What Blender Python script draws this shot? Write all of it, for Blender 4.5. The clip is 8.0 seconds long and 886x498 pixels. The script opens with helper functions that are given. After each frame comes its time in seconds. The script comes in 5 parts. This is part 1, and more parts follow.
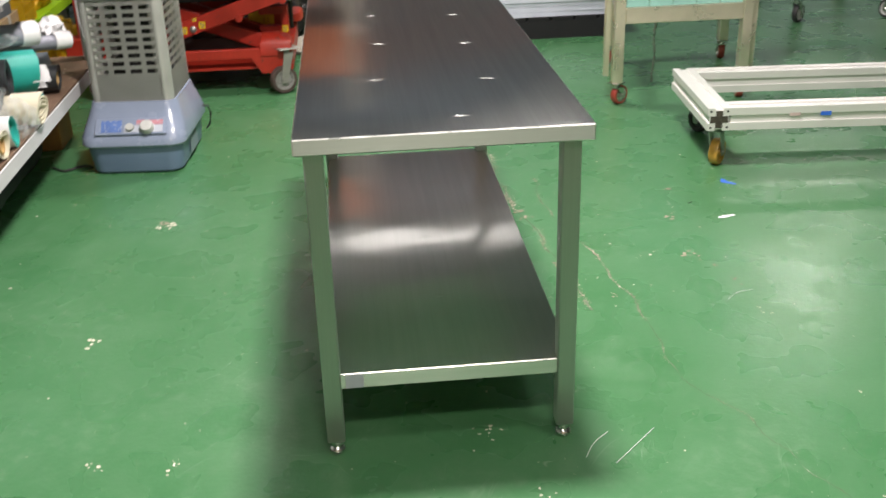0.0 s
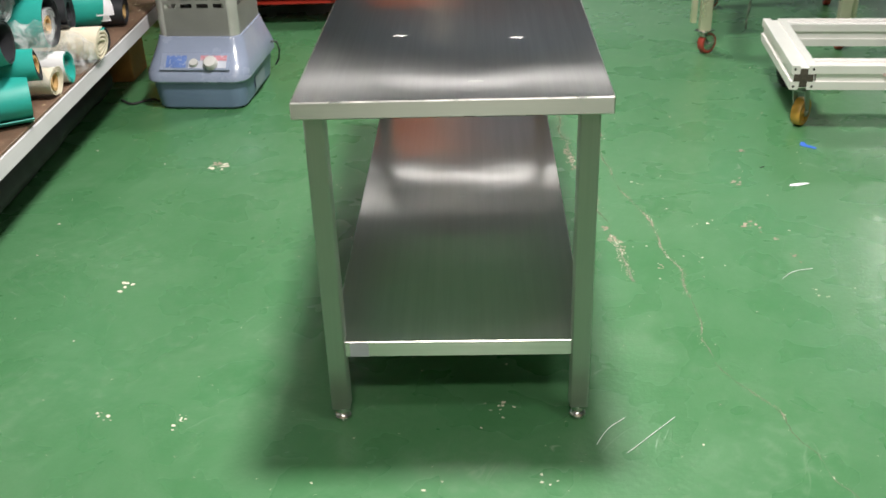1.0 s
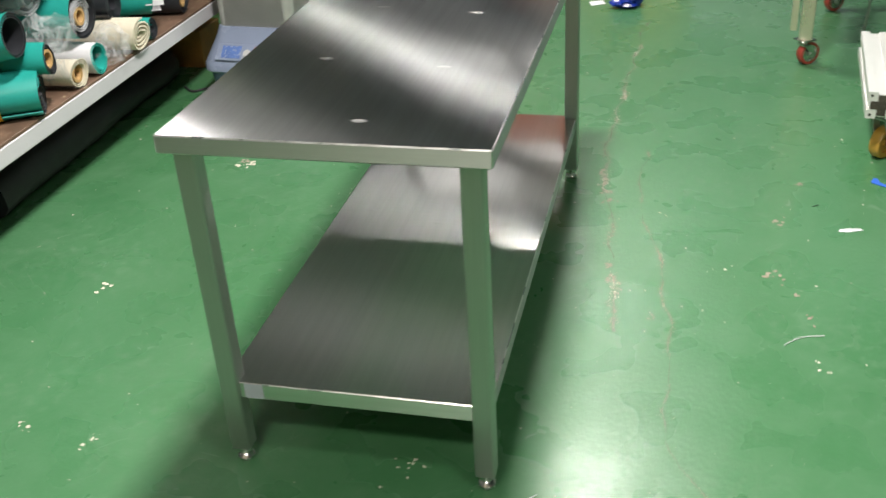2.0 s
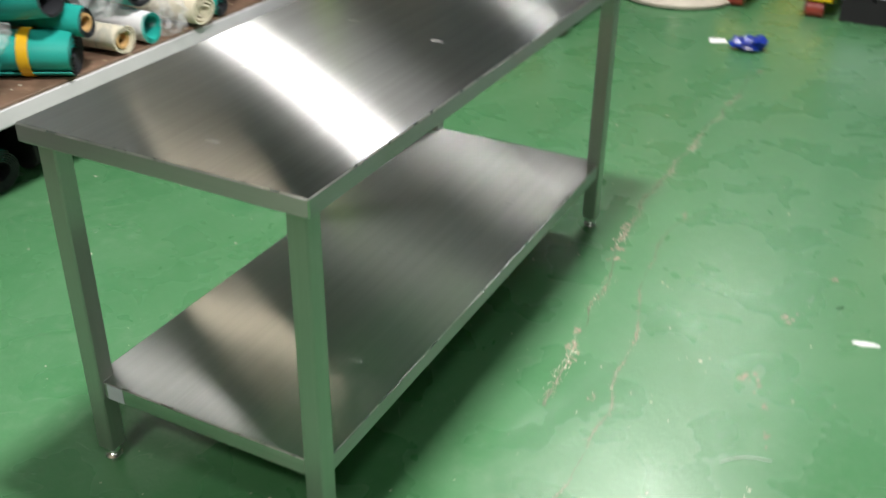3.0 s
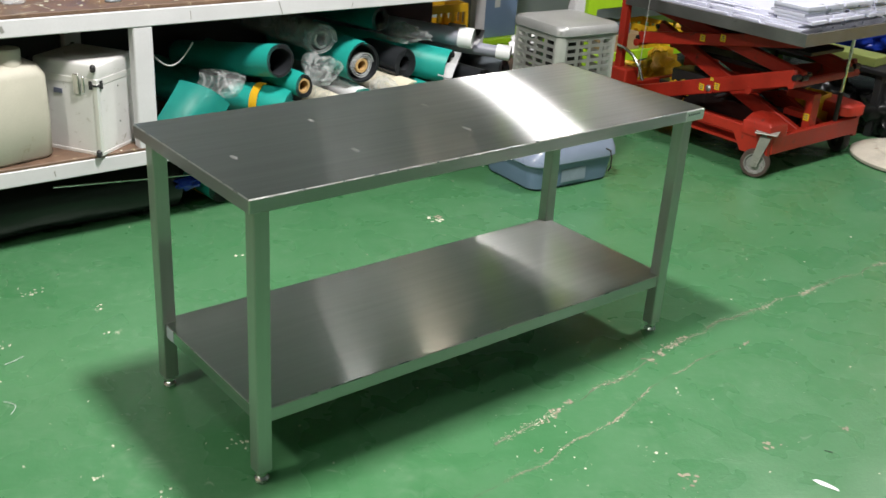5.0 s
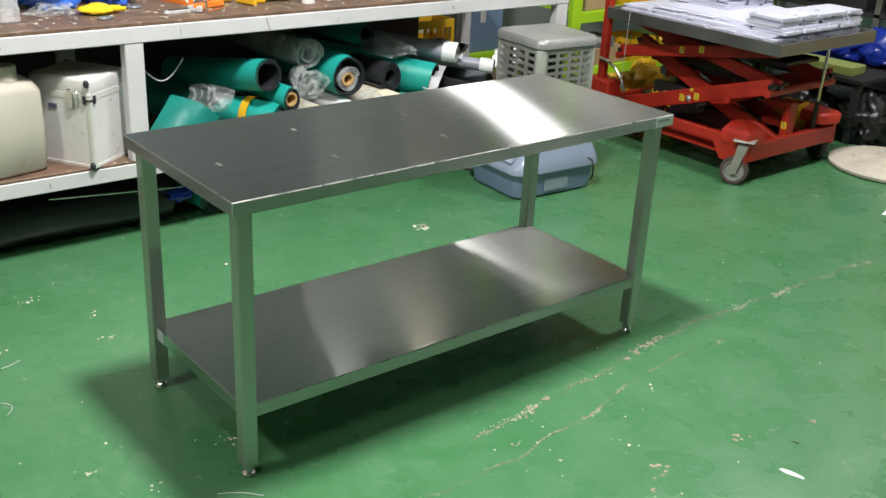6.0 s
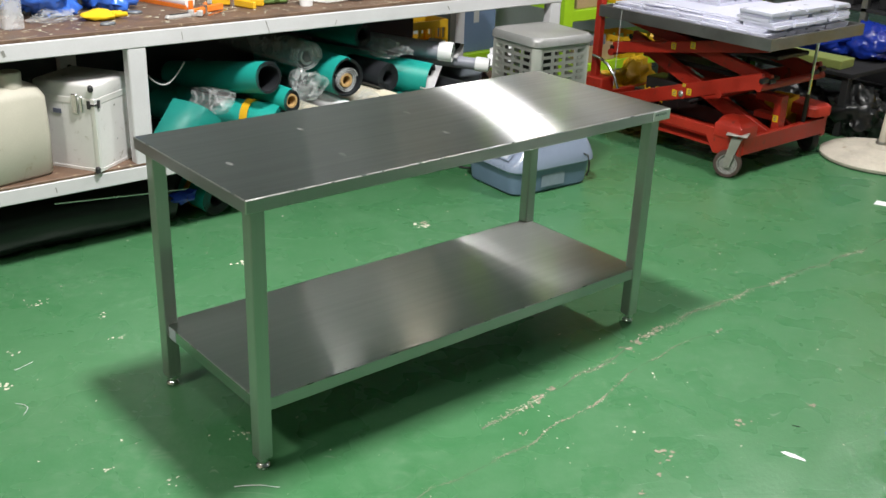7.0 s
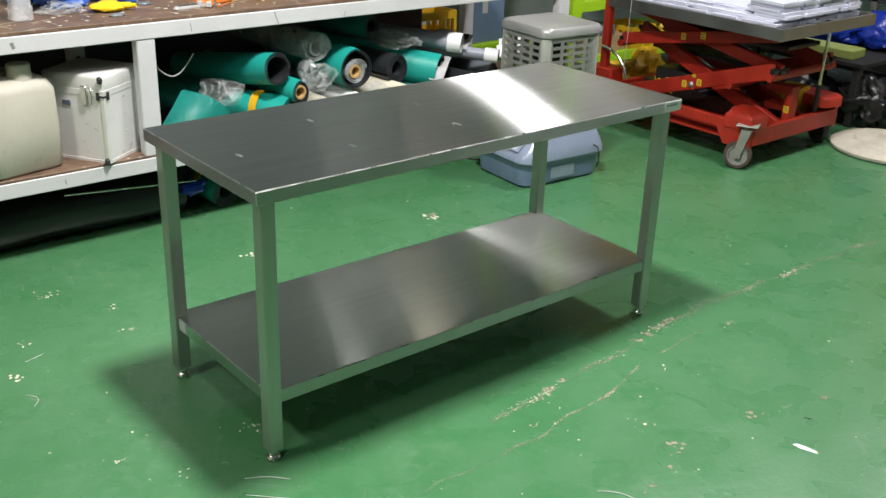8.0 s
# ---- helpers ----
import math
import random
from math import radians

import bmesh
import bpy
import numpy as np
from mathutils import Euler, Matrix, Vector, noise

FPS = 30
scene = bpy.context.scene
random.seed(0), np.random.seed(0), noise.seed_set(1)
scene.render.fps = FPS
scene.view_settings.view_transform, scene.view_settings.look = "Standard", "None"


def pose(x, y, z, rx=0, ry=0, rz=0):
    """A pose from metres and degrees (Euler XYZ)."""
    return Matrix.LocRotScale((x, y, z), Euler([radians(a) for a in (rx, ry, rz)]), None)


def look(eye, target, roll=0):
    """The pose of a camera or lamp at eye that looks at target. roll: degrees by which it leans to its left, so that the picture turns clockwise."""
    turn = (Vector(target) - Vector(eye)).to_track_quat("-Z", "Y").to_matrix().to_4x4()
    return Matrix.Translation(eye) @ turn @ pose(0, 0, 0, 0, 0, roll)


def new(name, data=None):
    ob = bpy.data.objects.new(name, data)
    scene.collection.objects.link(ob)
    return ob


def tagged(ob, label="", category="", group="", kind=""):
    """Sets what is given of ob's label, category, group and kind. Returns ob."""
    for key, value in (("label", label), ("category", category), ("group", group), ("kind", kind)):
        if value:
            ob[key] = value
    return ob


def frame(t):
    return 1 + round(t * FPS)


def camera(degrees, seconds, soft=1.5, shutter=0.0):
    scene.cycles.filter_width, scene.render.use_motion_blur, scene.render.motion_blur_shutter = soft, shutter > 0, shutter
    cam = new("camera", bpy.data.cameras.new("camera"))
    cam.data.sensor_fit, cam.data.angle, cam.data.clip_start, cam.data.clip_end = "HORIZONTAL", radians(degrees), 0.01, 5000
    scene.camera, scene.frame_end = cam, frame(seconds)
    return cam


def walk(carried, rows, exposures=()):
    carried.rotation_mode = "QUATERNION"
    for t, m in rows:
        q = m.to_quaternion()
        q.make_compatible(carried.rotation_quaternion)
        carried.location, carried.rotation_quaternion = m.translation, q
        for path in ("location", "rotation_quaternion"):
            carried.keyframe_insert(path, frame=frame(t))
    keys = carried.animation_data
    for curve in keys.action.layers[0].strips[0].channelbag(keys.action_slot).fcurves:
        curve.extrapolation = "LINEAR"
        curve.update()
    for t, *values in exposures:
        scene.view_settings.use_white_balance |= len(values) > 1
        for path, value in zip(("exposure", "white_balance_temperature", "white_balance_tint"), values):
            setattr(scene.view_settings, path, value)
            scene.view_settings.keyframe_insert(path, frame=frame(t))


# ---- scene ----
cam = camera(47.2, 8.0, shutter=0.5)
PATH = [
    (0, (-0.174, -1.884, 1.372), (-0.018, -0.073, 0.54), -1.7),
    (0.5, (-0.088, -1.854, 1.408), (-0.023, -0.073, 0.502), 0.3),
    (1, (0.048, -1.761, 1.403), (-0.025, -0.005, 0.449), -2.0),
    (1.5, (0.303, -1.592, 1.422), (0.105, 0.121, 0.408), -0.9),
    (1.7, (0.425, -1.552, 1.431), (0.12, 0.157, 0.438), -2.6),
    (2.8, (0.981, -1.139, 1.418), (0.282, 0.421, 0.38), 0.0),
    (3, (1.079, -1.086, 1.435), (0.288, 0.457, 0.44), 0.7),
    (3.5, (1.373, -0.974, 1.449), (0.277, 0.414, 0.516), 4.0),
    (4, (1.62, -1.005, 1.499), (0.355, 0.325, 0.704), 3.3),
    (4.5, (1.841, -1.029, 1.555), (0.518, 0.225, 0.732), 2.1),
    (5, (2.071, -0.943, 1.546), (0.668, 0.228, 0.735), 3.7),
    (5.2, (2.129, -0.921, 1.575), (0.709, 0.224, 0.754), 3.6),
    (6.3, (2.208, -1.014, 1.553), (0.794, 0.177, 0.789), 2.7),
    (6.5, (2.216, -1.037, 1.563), (0.796, 0.152, 0.806), 2.3),
    (7, (2.221, -1.045, 1.559), (0.817, 0.15, 0.783), 2.2),
    (7.5, (2.211, -1.045, 1.557), (0.806, 0.136, 0.763), 2.0),
    (8, (2.21, -1.046, 1.556), (0.802, 0.134, 0.764), 2.0),
]
walk(cam, [(t, look(eye, target, roll)) for t, eye, target, roll in PATH], [
    (0.0, 0.10, 6800, 16), (1.5, 0.02, 6700, 14), (3.5, 0.0, 6600, 12), (5.0, 0.03, 6550, 11.5), (6.5, 0.0, 6500, 11), (8.0, 0.0, 6500, 11)])


# ---------- world, lights, exposure ----------
scene.view_settings.exposure = 0.0
world = bpy.data.worlds.new("hall_air")
scene.world = world
world.use_nodes = True
world.node_tree.nodes["Background"].inputs[0].default_value = (0.9, 1.0, 0.97, 1)
world.node_tree.nodes["Background"].inputs[1].default_value = 0.008


def hall_or_fill_lamp(x, y, z, watts, length, width, tone):
    data = bpy.data.lights.new("ceiling_or_fill_lamp", "AREA")
    data.shape, data.energy, data.color = "RECTANGLE", watts, tone
    data.size, data.size_y = length, width
    new("ceiling_or_fill_lamp", data).matrix_world = pose(x, y, z)


COOL, SOFT_WARM, WARM = (1.0, 0.985, 0.95), (1.0, 0.95, 0.87), (1.0, 0.86, 0.66)
for lx, ly, lz, watts, across, deep, tone in (
    # The last in this row is a dim added area, only for floor sheen.
    (0.16, 0.48, 3.05, 150, 0.34, 0.24, COOL), (0.1, 3.10, 3.05, 72, 0.5, 0.28, COOL), (0.1, 3.64, 3.05, 5, 1.0, 0.60, COOL), (0.1, 5.45, 3.05, 26, 0.6, 0.14, COOL), (-1.4, 6.8, 3.05, 3, 1.0, 0.50, COOL),
    # Both at x -3.0 are added glows for bands in the steel, not lamps.
    (-3.0, 2.80, 3.05, 2.4, 1.2, 0.10, COOL), (-3.0, 3.58, 3.05, 3.4, 1.2, 0.13, WARM), (3.8, 6.0, 3.05, 28, 0.8, 0.30, COOL),
    # Added fills: at 1.3, -0.9 to lift shadows; at 0.5, 8.9 to wash the wall.
    (1.3, -0.9, 3.05, 24, 0.6, 0.22, COOL), (0.0, -2.15, 3.05, 62, 0.5, 0.30, SOFT_WARM), (0.5, 8.9, 3.80, 10, 3.0, 0.30, COOL), (5.0, 8.7, 3.05, 24, 1.6, 0.40, COOL),
):
    hall_or_fill_lamp(lx, ly, lz, watts, across, deep, tone)


# ---------- materials ----------
def graph(name):
    m = bpy.data.materials.new(name)
    m.use_nodes = True
    t = m.node_tree
    return m, t, t.nodes["Principled BSDF"]


def noise_of(t, coords, scale, detail=4.0, rough=0.55, distort=0.0):
    n = t.nodes.new("ShaderNodeTexNoise")
    n.inputs["Scale"].default_value, n.inputs["Detail"].default_value = scale, detail
    n.inputs["Roughness"].default_value, n.inputs["Distortion"].default_value = rough, distort
    t.links.new(coords, n.inputs["Vector"])
    return n.outputs["Fac"]


def ramp(t, source, stops):
    n = t.nodes.new("ShaderNodeValToRGB")
    el = n.color_ramp.elements
    while len(el) < len(stops):
        el.new(0.5)
    for e, (at, col) in zip(el, stops):
        e.position, e.color = at, (*col, 1) if len(col) == 3 else col
    t.links.new(source, n.inputs["Fac"])
    return n.outputs["Color"]


def grey(t, source, a, b, lo=0.0, hi=1.0):
    n = t.nodes.new("ShaderNodeMapRange")
    n.inputs["From Min"].default_value, n.inputs["From Max"].default_value = lo, hi
    n.inputs["To Min"].default_value, n.inputs["To Max"].default_value = a, b
    t.links.new(source, n.inputs["Value"])
    return n.outputs["Result"]


def mix(t, fac, a, b, mode="MIX"):
    n = t.nodes.new("ShaderNodeMix")
    n.data_type, n.blend_type = "RGBA", mode
    for k, v in ((0, fac), (6, a), (7, b)):
        if isinstance(v, (int, float)):
            n.inputs[k].default_value = v
        elif isinstance(v, tuple):
            n.inputs[k].default_value = (*v, 1)
        else:
            t.links.new(v, n.inputs[k])
    return n.outputs[2]


def bump(t, height, strength, distance, bsdf, under=None):
    n = t.nodes.new("ShaderNodeBump")
    n.inputs["Strength"].default_value, n.inputs["Distance"].default_value = strength, distance
    t.links.new(height, n.inputs["Height"])
    if under:
        t.links.new(under, n.inputs["Normal"])
    t.links.new(n.outputs["Normal"], bsdf.inputs["Normal"])
    return n.outputs["Normal"]


def coords(t, stretch=(1, 1, 1)):
    c = t.nodes.new("ShaderNodeTexCoord")
    m = t.nodes.new("ShaderNodeMapping")
    m.inputs["Scale"].default_value = stretch
    t.links.new(c.outputs["Object"], m.inputs["Vector"])
    return m.outputs["Vector"]


def shade(c, k):
    return tuple(min(1.0, v * k) for v in c)


def plain(name, col, rough=0.5, metal=0.0, vary=0.18, coarse=9.0, fine=160.0, relief=0.12, dirt=None, dirt_at=0.62, coat=0.0):
    """A painted, moulded or woven surface: two scales of colour, uneven gloss, fine relief, an optional layer of dirt."""
    m, t, b = graph(name)
    v = coords(t)
    big, small = noise_of(t, v, coarse, 5), noise_of(t, v, fine, 3)
    c = mix(t, grey(t, big, 0, 1, 0.3, 0.7), shade(col, 1 - vary), shade(col, 1 + vary * 0.6))
    c = mix(t, grey(t, small, 0.0, 0.35, 0.35, 0.7), c, shade(col, 1 - vary * 1.4))
    if dirt:
        spots = noise_of(t, v, coarse * 2.6, 8, 0.7, 0.6)
        c = mix(t, grey(t, spots, 0, 1, dirt_at, dirt_at + 0.09), c, dirt)
    t.links.new(c, b.inputs["Base Color"])
    t.links.new(grey(t, big, max(0.03, rough - 0.08), min(1, rough + 0.1), 0.3, 0.7), b.inputs["Roughness"])
    b.inputs["Metallic"].default_value, b.inputs["Coat Weight"].default_value = metal, coat
    bump(t, small, relief, 0.002, b)
    return m


def brushed(name, grain, tint=(0.64, 0.65, 0.645), wide=0.36, aniso=0.895, share=0.5, buckle=0.0032):
    """Hairline stainless sheet: a broad fan of gloss across the brushing over a tighter, clearer reflection; grain is the axis of the brushing."""
    m, t, b = graph(name)
    t.nodes.remove(b)
    stretch = [520, 520, 520]
    stretch[grain] = 6
    hair = noise_of(t, coords(t, stretch), 1.0, 3, 0.65)
    stretch = [60, 60, 60]
    stretch[grain] = 1.6
    streak = noise_of(t, coords(t, stretch), 1.0, 3, 0.6)
    cloud = noise_of(t, coords(t), 4.0, 4, 0.6, 0.4)
    smear = noise_of(t, coords(t), 11.0, 6, 0.7, 0.8)
    c = mix(t, grey(t, hair, 0, 1, 0.3, 0.7), shade(tint, 0.975), shade(tint, 1.025))
    c = mix(t, grey(t, smear, 0, 0.14, 0.58, 0.74), c, shade(tint, 0.8))
    axis = t.nodes.new("ShaderNodeCombineXYZ")
    axis.inputs[grain].default_value = 1.0
    wave = t.nodes.new("ShaderNodeBump")
    wave.inputs["Strength"].default_value, wave.inputs["Distance"].default_value = 0.4, buckle
    t.links.new(noise_of(t, coords(t), 2.1, 2, 0.45), wave.inputs["Height"])
    lobes = []
    for r, a, d in ((wide, aniso, 0.02), (0.12, 0.72, 0.012)):
        g = t.nodes.new("ShaderNodeBsdfAnisotropic")
        g.distribution = "GGX"
        t.links.new(c, g.inputs["Color"])
        t.links.new(grey(t, cloud, r - d, r + d, 0.3, 0.7), g.inputs["Roughness"])
        g.inputs["Anisotropy"].default_value = a
        t.links.new(axis.outputs[0], g.inputs["Tangent"])
        t.links.new(wave.outputs["Normal"], g.inputs["Normal"])
        lobes.append(g)
    blend = t.nodes.new("ShaderNodeMixShader")
    t.links.new(grey(t, streak, 1 - share - 0.025, 1 - share + 0.025, 0.3, 0.7), blend.inputs[0])
    t.links.new(lobes[0].outputs[0], blend.inputs[1])
    t.links.new(lobes[1].outputs[0], blend.inputs[2])
    t.links.new(blend.outputs[0], t.nodes["Material Output"].inputs["Surface"])
    return m


STEEL_Y = brushed("stainless_lengthwise", 1)
SHELF_STEEL = brushed("stainless_shelf_sheet", 1, (0.74, 0.755, 0.735), 0.44, 0.84, 0.60, 0.0055)
WELD_MARK = plain("ground_weld_mark", (0.38, 0.38, 0.37), 0.42, 1.0, 0.1, 60, 300, 0.08)
LIP_Y = brushed("stainless_lip_lengthwise", 1, wide=0.62, aniso=0.5, share=0.75)
LIP_X = brushed("stainless_lip_crosswise", 0, wide=0.62, aniso=0.5, share=0.75)
SHELF_LIP = brushed("stainless_shelf_lip", 0, wide=0.5, aniso=0.6, share=0.35)
EDGE_STEEL = plain("rubbed_steel_edge", (0.70, 0.70, 0.68), 0.30, 1.0, 0.08, 20, 260, 0.04)
STEEL_Z = brushed("stainless_upright", 2, wide=0.72, aniso=0.4, share=0.78)
CHROME = plain("zinc_plated", (0.72, 0.72, 0.70), 0.22, 1.0, 0.1, 20, 300, 0.05, (0.35, 0.3, 0.24), 0.66)
OLD_STEEL = plain("worn_steel", (0.42, 0.42, 0.40), 0.42, 0.9, 0.2, 8, 220, 0.1, (0.2, 0.15, 0.1), 0.62)
TRAY_STEEL = plain("dull_tray_steel", (0.27, 0.27, 0.265), 0.40, 0.9, 0.2, 8, 220, 0.08, (0.15, 0.14, 0.12), 0.64)
WARM_STEEL = plain("warm_stainless_tube", (0.84, 0.76, 0.62), 0.30, 0.8, 0.12, 7, 240, 0.06)
ALLOY = plain("anodised_aluminium", (0.76, 0.75, 0.73), 0.40, 0.35, 0.07, 6, 260, 0.05)
BENCH_PAINT = plain("scuffed_white_paint", (0.56, 0.555, 0.575), 0.42, 0.0, 0.08, 5, 140, 0.1, (0.42, 0.40, 0.37), 0.68)
WORN_MARK = plain("grey_rubbed_mark", (0.27, 0.265, 0.25), 0.6, 0, 0.2, 30, 240, 0.1)
BOARD = plain("stained_plywood", (0.165, 0.10, 0.066), 0.55, 0.0, 0.4, 12, 200, 0.3, (0.50, 0.42, 0.28), 0.60)
RED = plain("chipped_red_enamel", (0.40, 0.022, 0.009), 0.50, 0.0, 0.3, 6, 120, 0.1, (0.10, 0.024, 0.016), 0.58)
# Greasy metal; also the dark of shaded gaps and bores.
GREASE_OR_SHADE = plain("greasy_or_shaded_black_metal", (0.022, 0.02, 0.02), 0.4, 0.3, 0.4, 9, 140, 0.2)
BLACK_RUBBER = plain("black_rubber", (0.022, 0.022, 0.024), 0.6, 0, 0.3, 14, 200, 0.2)
GREY_HUB = plain("grey_plastic_hub", (0.50, 0.50, 0.49), 0.5, 0, 0.15, 20, 240, 0.1, (0.2, 0.18, 0.16), 0.66)
RED_WHEEL = plain("red_polyurethane", (0.35, 0.05, 0.035), 0.4, 0, 0.2, 16, 220, 0.1)
AMBER_WHEEL = plain("amber_polyurethane", (0.55, 0.30, 0.05), 0.38, 0, 0.2, 16, 220, 0.1, (0.15, 0.1, 0.05), 0.62)
TEAL = plain("teal_rubber_sheet", (0.012, 0.34, 0.29), 0.42, 0, 0.16, 6, 260, 0.15)
BLACK_SHEET = plain("black_rubber_sheet", (0.02, 0.022, 0.026), 0.45, 0, 0.3, 8, 240, 0.12)
GREY_SHEET = plain("grey_vinyl_sheet", (0.13, 0.15, 0.17), 0.4, 0, 0.15, 8, 220, 0.1)
VIOLET_SHEET = plain("violet_grey_vinyl_sheet", (0.30, 0.31, 0.37), 0.45, 0, 0.08, 8, 220, 0.1)
WHITE_SHEET = plain("white_vinyl_sheet", (0.78, 0.78, 0.80), 0.45, 0, 0.06, 8, 200, 0.1)
CREAM_SHEET = plain("cream_cloth_sheet", (0.70, 0.64, 0.50), 0.7, 0, 0.12, 10, 220, 0.2)
CARD_CORE = plain("cardboard_tube", (0.48, 0.30, 0.12), 0.7, 0, 0.15, 20, 200, 0.15)
CARD = plain("brown_cardboard", (0.42, 0.29, 0.16), 0.75, 0, 0.15, 8, 200, 0.15, (0.25, 0.17, 0.1), 0.66)
YELLOW = plain("yellow_plastic", (0.72, 0.42, 0.015), 0.42, 0, 0.15, 8, 180, 0.08)
YELLOW_PAINT = plain("yellow_enamel", (0.80, 0.55, 0.01), 0.35, 0, 0.12, 8, 180, 0.06, (0.2, 0.14, 0.04), 0.68)
YELLOW_CLOTH = plain("yellow_cotton_glove", (0.80, 0.56, 0.01), 0.85, 0, 0.15, 30, 420, 0.6)
GREEN_CLOTH = plain("olive_green_glove", (0.12, 0.20, 0.05), 0.85, 0, 0.25, 30, 420, 0.6)
GREY_CLOTH = plain("grey_cotton_glove", (0.42, 0.42, 0.43), 0.9, 0, 0.3, 26, 420, 0.6)
ORANGE = plain("orange_plastic", (0.80, 0.20, 0.02), 0.4, 0, 0.12, 10, 180, 0.06)
ORANGE_BOX = plain("orange_box_plastic", (0.62, 0.14, 0.03), 0.5, 0, 0.15, 8, 160, 0.08)
LIME = plain("lime_green_enamel", (0.38, 0.66, 0.02), 0.4, 0, 0.12, 6, 160, 0.08, (0.2, 0.3, 0.05), 0.68)
PALE_GREEN = plain("pale_green_board", (0.26, 0.31, 0.09), 0.5, 0, 0.15, 7, 160, 0.1)
BLUE_GREY = plain("blue_grey_plastic", (0.13, 0.19, 0.29), 0.38, 0, 0.1, 6, 200, 0.05, (0.16, 0.19, 0.24), 0.66, 0.2)
BLUE_GREY_LIGHT = plain("pale_blue_grey_plastic", (0.24, 0.285, 0.39), 0.24, 0, 0.1, 6, 200, 0.05, (0.25, 0.27, 0.32), 0.66, 0.2)
CAGE_GREY = plain("silver_grey_perforated_metal", (0.50, 0.50, 0.475), 0.42, 0.35, 0.12, 8, 200, 0.08)
CAP_GREY = plain("scratched_grey_metal", (0.42, 0.42, 0.42), 0.38, 0.6, 0.2, 8, 200, 0.12, (0.62, 0.62, 0.6), 0.66)
CASE_WHITE = plain("dented_white_panel", (0.66, 0.65, 0.645), 0.4, 0.1, 0.08, 7, 200, 0.06, (0.30, 0.28, 0.22), 0.60)
CAN_WHITE = plain("milky_polyethylene", (0.46, 0.44, 0.37), 0.45, 0, 0.12, 5, 180, 0.05, (0.34, 0.30, 0.22), 0.62)
STONE = plain("weathered_concrete", (0.50, 0.46, 0.39), 0.8, 0, 0.22, 10, 140, 0.5, (0.28, 0.22, 0.16), 0.6)
CREAM_PAINT = plain("cream_painted_pipe", (0.58, 0.53, 0.44), 0.5, 0, 0.15, 12, 160, 0.15, (0.25, 0.16, 0.1), 0.64)
FILM_WHITE = plain("white_film_on_sheet_metal", (0.66, 0.67, 0.80), 0.34, 0.0, 0.12, 7, 190, 0.08, (0.52, 0.54, 0.62), 0.68)
PAPER = plain("white_paper", (0.82, 0.83, 0.84), 0.6, 0, 0.04, 12, 240, 0.08)
LABEL_GREY = plain("printed_grey_label", (0.42, 0.45, 0.52), 0.45, 0, 0.1, 20, 240, 0.05)
INK = plain("dark_print", (0.10, 0.11, 0.16), 0.5, 0, 0.1, 20, 240, 0.02)
BLUE_TAPE = plain("blue_tape", (0.03, 0.14, 0.62), 0.4, 0, 0.12, 20, 240, 0.05)
GLASS_TEAL = plain("frosted_teal_panel", (0.30, 0.58, 0.52), 0.25, 0, 0.08, 6, 200, 0.05)
BARE_PATCH = plain("bare_concrete_chip", (0.34, 0.29, 0.22), 0.85, 0, 0.3, 30, 260, 0.4)
PALE_CHIP = plain("pale_paint_chip", (0.62, 0.60, 0.48), 0.75, 0, 0.25, 40, 260, 0.3)
# Paints of the added walls and roof, tinted for the steel's reflections.
SOUTH_PAINT = plain("beige_wall_panel", (0.52, 0.43, 0.31), 0.6, 0, 0.15, 1.2, 60, 0.1)
WEST_PAINT = plain("pale_grey_wall_panel", (0.49, 0.54, 0.55), 0.6, 0, 0.15, 1.2, 60, 0.1)
NORTH_PAINT = plain("blue_grey_wall_panel", (0.40, 0.46, 0.55), 0.6, 0, 0.15, 1.2, 60, 0.1)
WALL_PAINT = plain("grey_wall_panel", (0.24, 0.245, 0.25), 0.6, 0, 0.15, 1.2, 60, 0.1)
CEILING_PAINT = plain("grey_roof_sheet", (0.40, 0.43, 0.48), 0.6, 0, 0.15, 1.0, 60, 0.1)
# Fill for dark things; as bench backing and punched slots it stands for shade.
DARK_FILL = plain("dark_fill_surface", (0.03, 0.03, 0.034), 0.55, 0, 0.3, 6, 120, 0.15)


def film(name, tint, alpha, rough=0.12):
    """Thin plastic with creases that catch the light; alpha below 1 lets light through between the creases."""
    m, t, b = graph(name)
    v = coords(t)
    b.inputs["Base Color"].default_value = (*tint, 1)
    b.inputs["Roughness"].default_value = rough
    wr = noise_of(t, v, 22, 5, 0.6, 1.4)
    if alpha < 1:
        crease = ramp(t, noise_of(t, v, 9, 3, 0.5, 1.0), [(0.42, (0, 0, 0)), (0.50, (1, 1, 1)), (0.58, (0, 0, 0))])
        t.links.new(grey(t, crease, alpha * 0.4, min(1, alpha * 2.0), 0.2, 1.0), b.inputs["Alpha"])
    bump(t, wr, 0.22, 0.006, b)
    return m


CLEAR_FILM = film("clear_plastic_film", (0.74, 0.77, 0.78), 0.16, 0.06)


def clear_sheet(name="clear_vinyl_sheet", tint=(0.55, 0.60, 0.61), low=0.10, high=0.26):
    m, t, b = graph(name)
    c = noise_of(t, coords(t), 14, 4)
    b.inputs["Base Color"].default_value = (*tint, 1)
    b.inputs["Roughness"].default_value = 0.18
    t.links.new(grey(t, c, low, high, 0.3, 0.7), b.inputs["Alpha"])
    return m


CLEAR_TUBE = clear_sheet()
CLEAR_BOTTLE = clear_sheet("clear_bottle_plastic", (0.78, 0.80, 0.82), 0.22, 0.40)
BLUE_FILM = film("blue_plastic_film", (0.008, 0.028, 0.26), 1.0, 0.2)
BLUE_BAG = film("thin_blue_bag_film", (0.05, 0.17, 0.70), 1.0, 0.10)
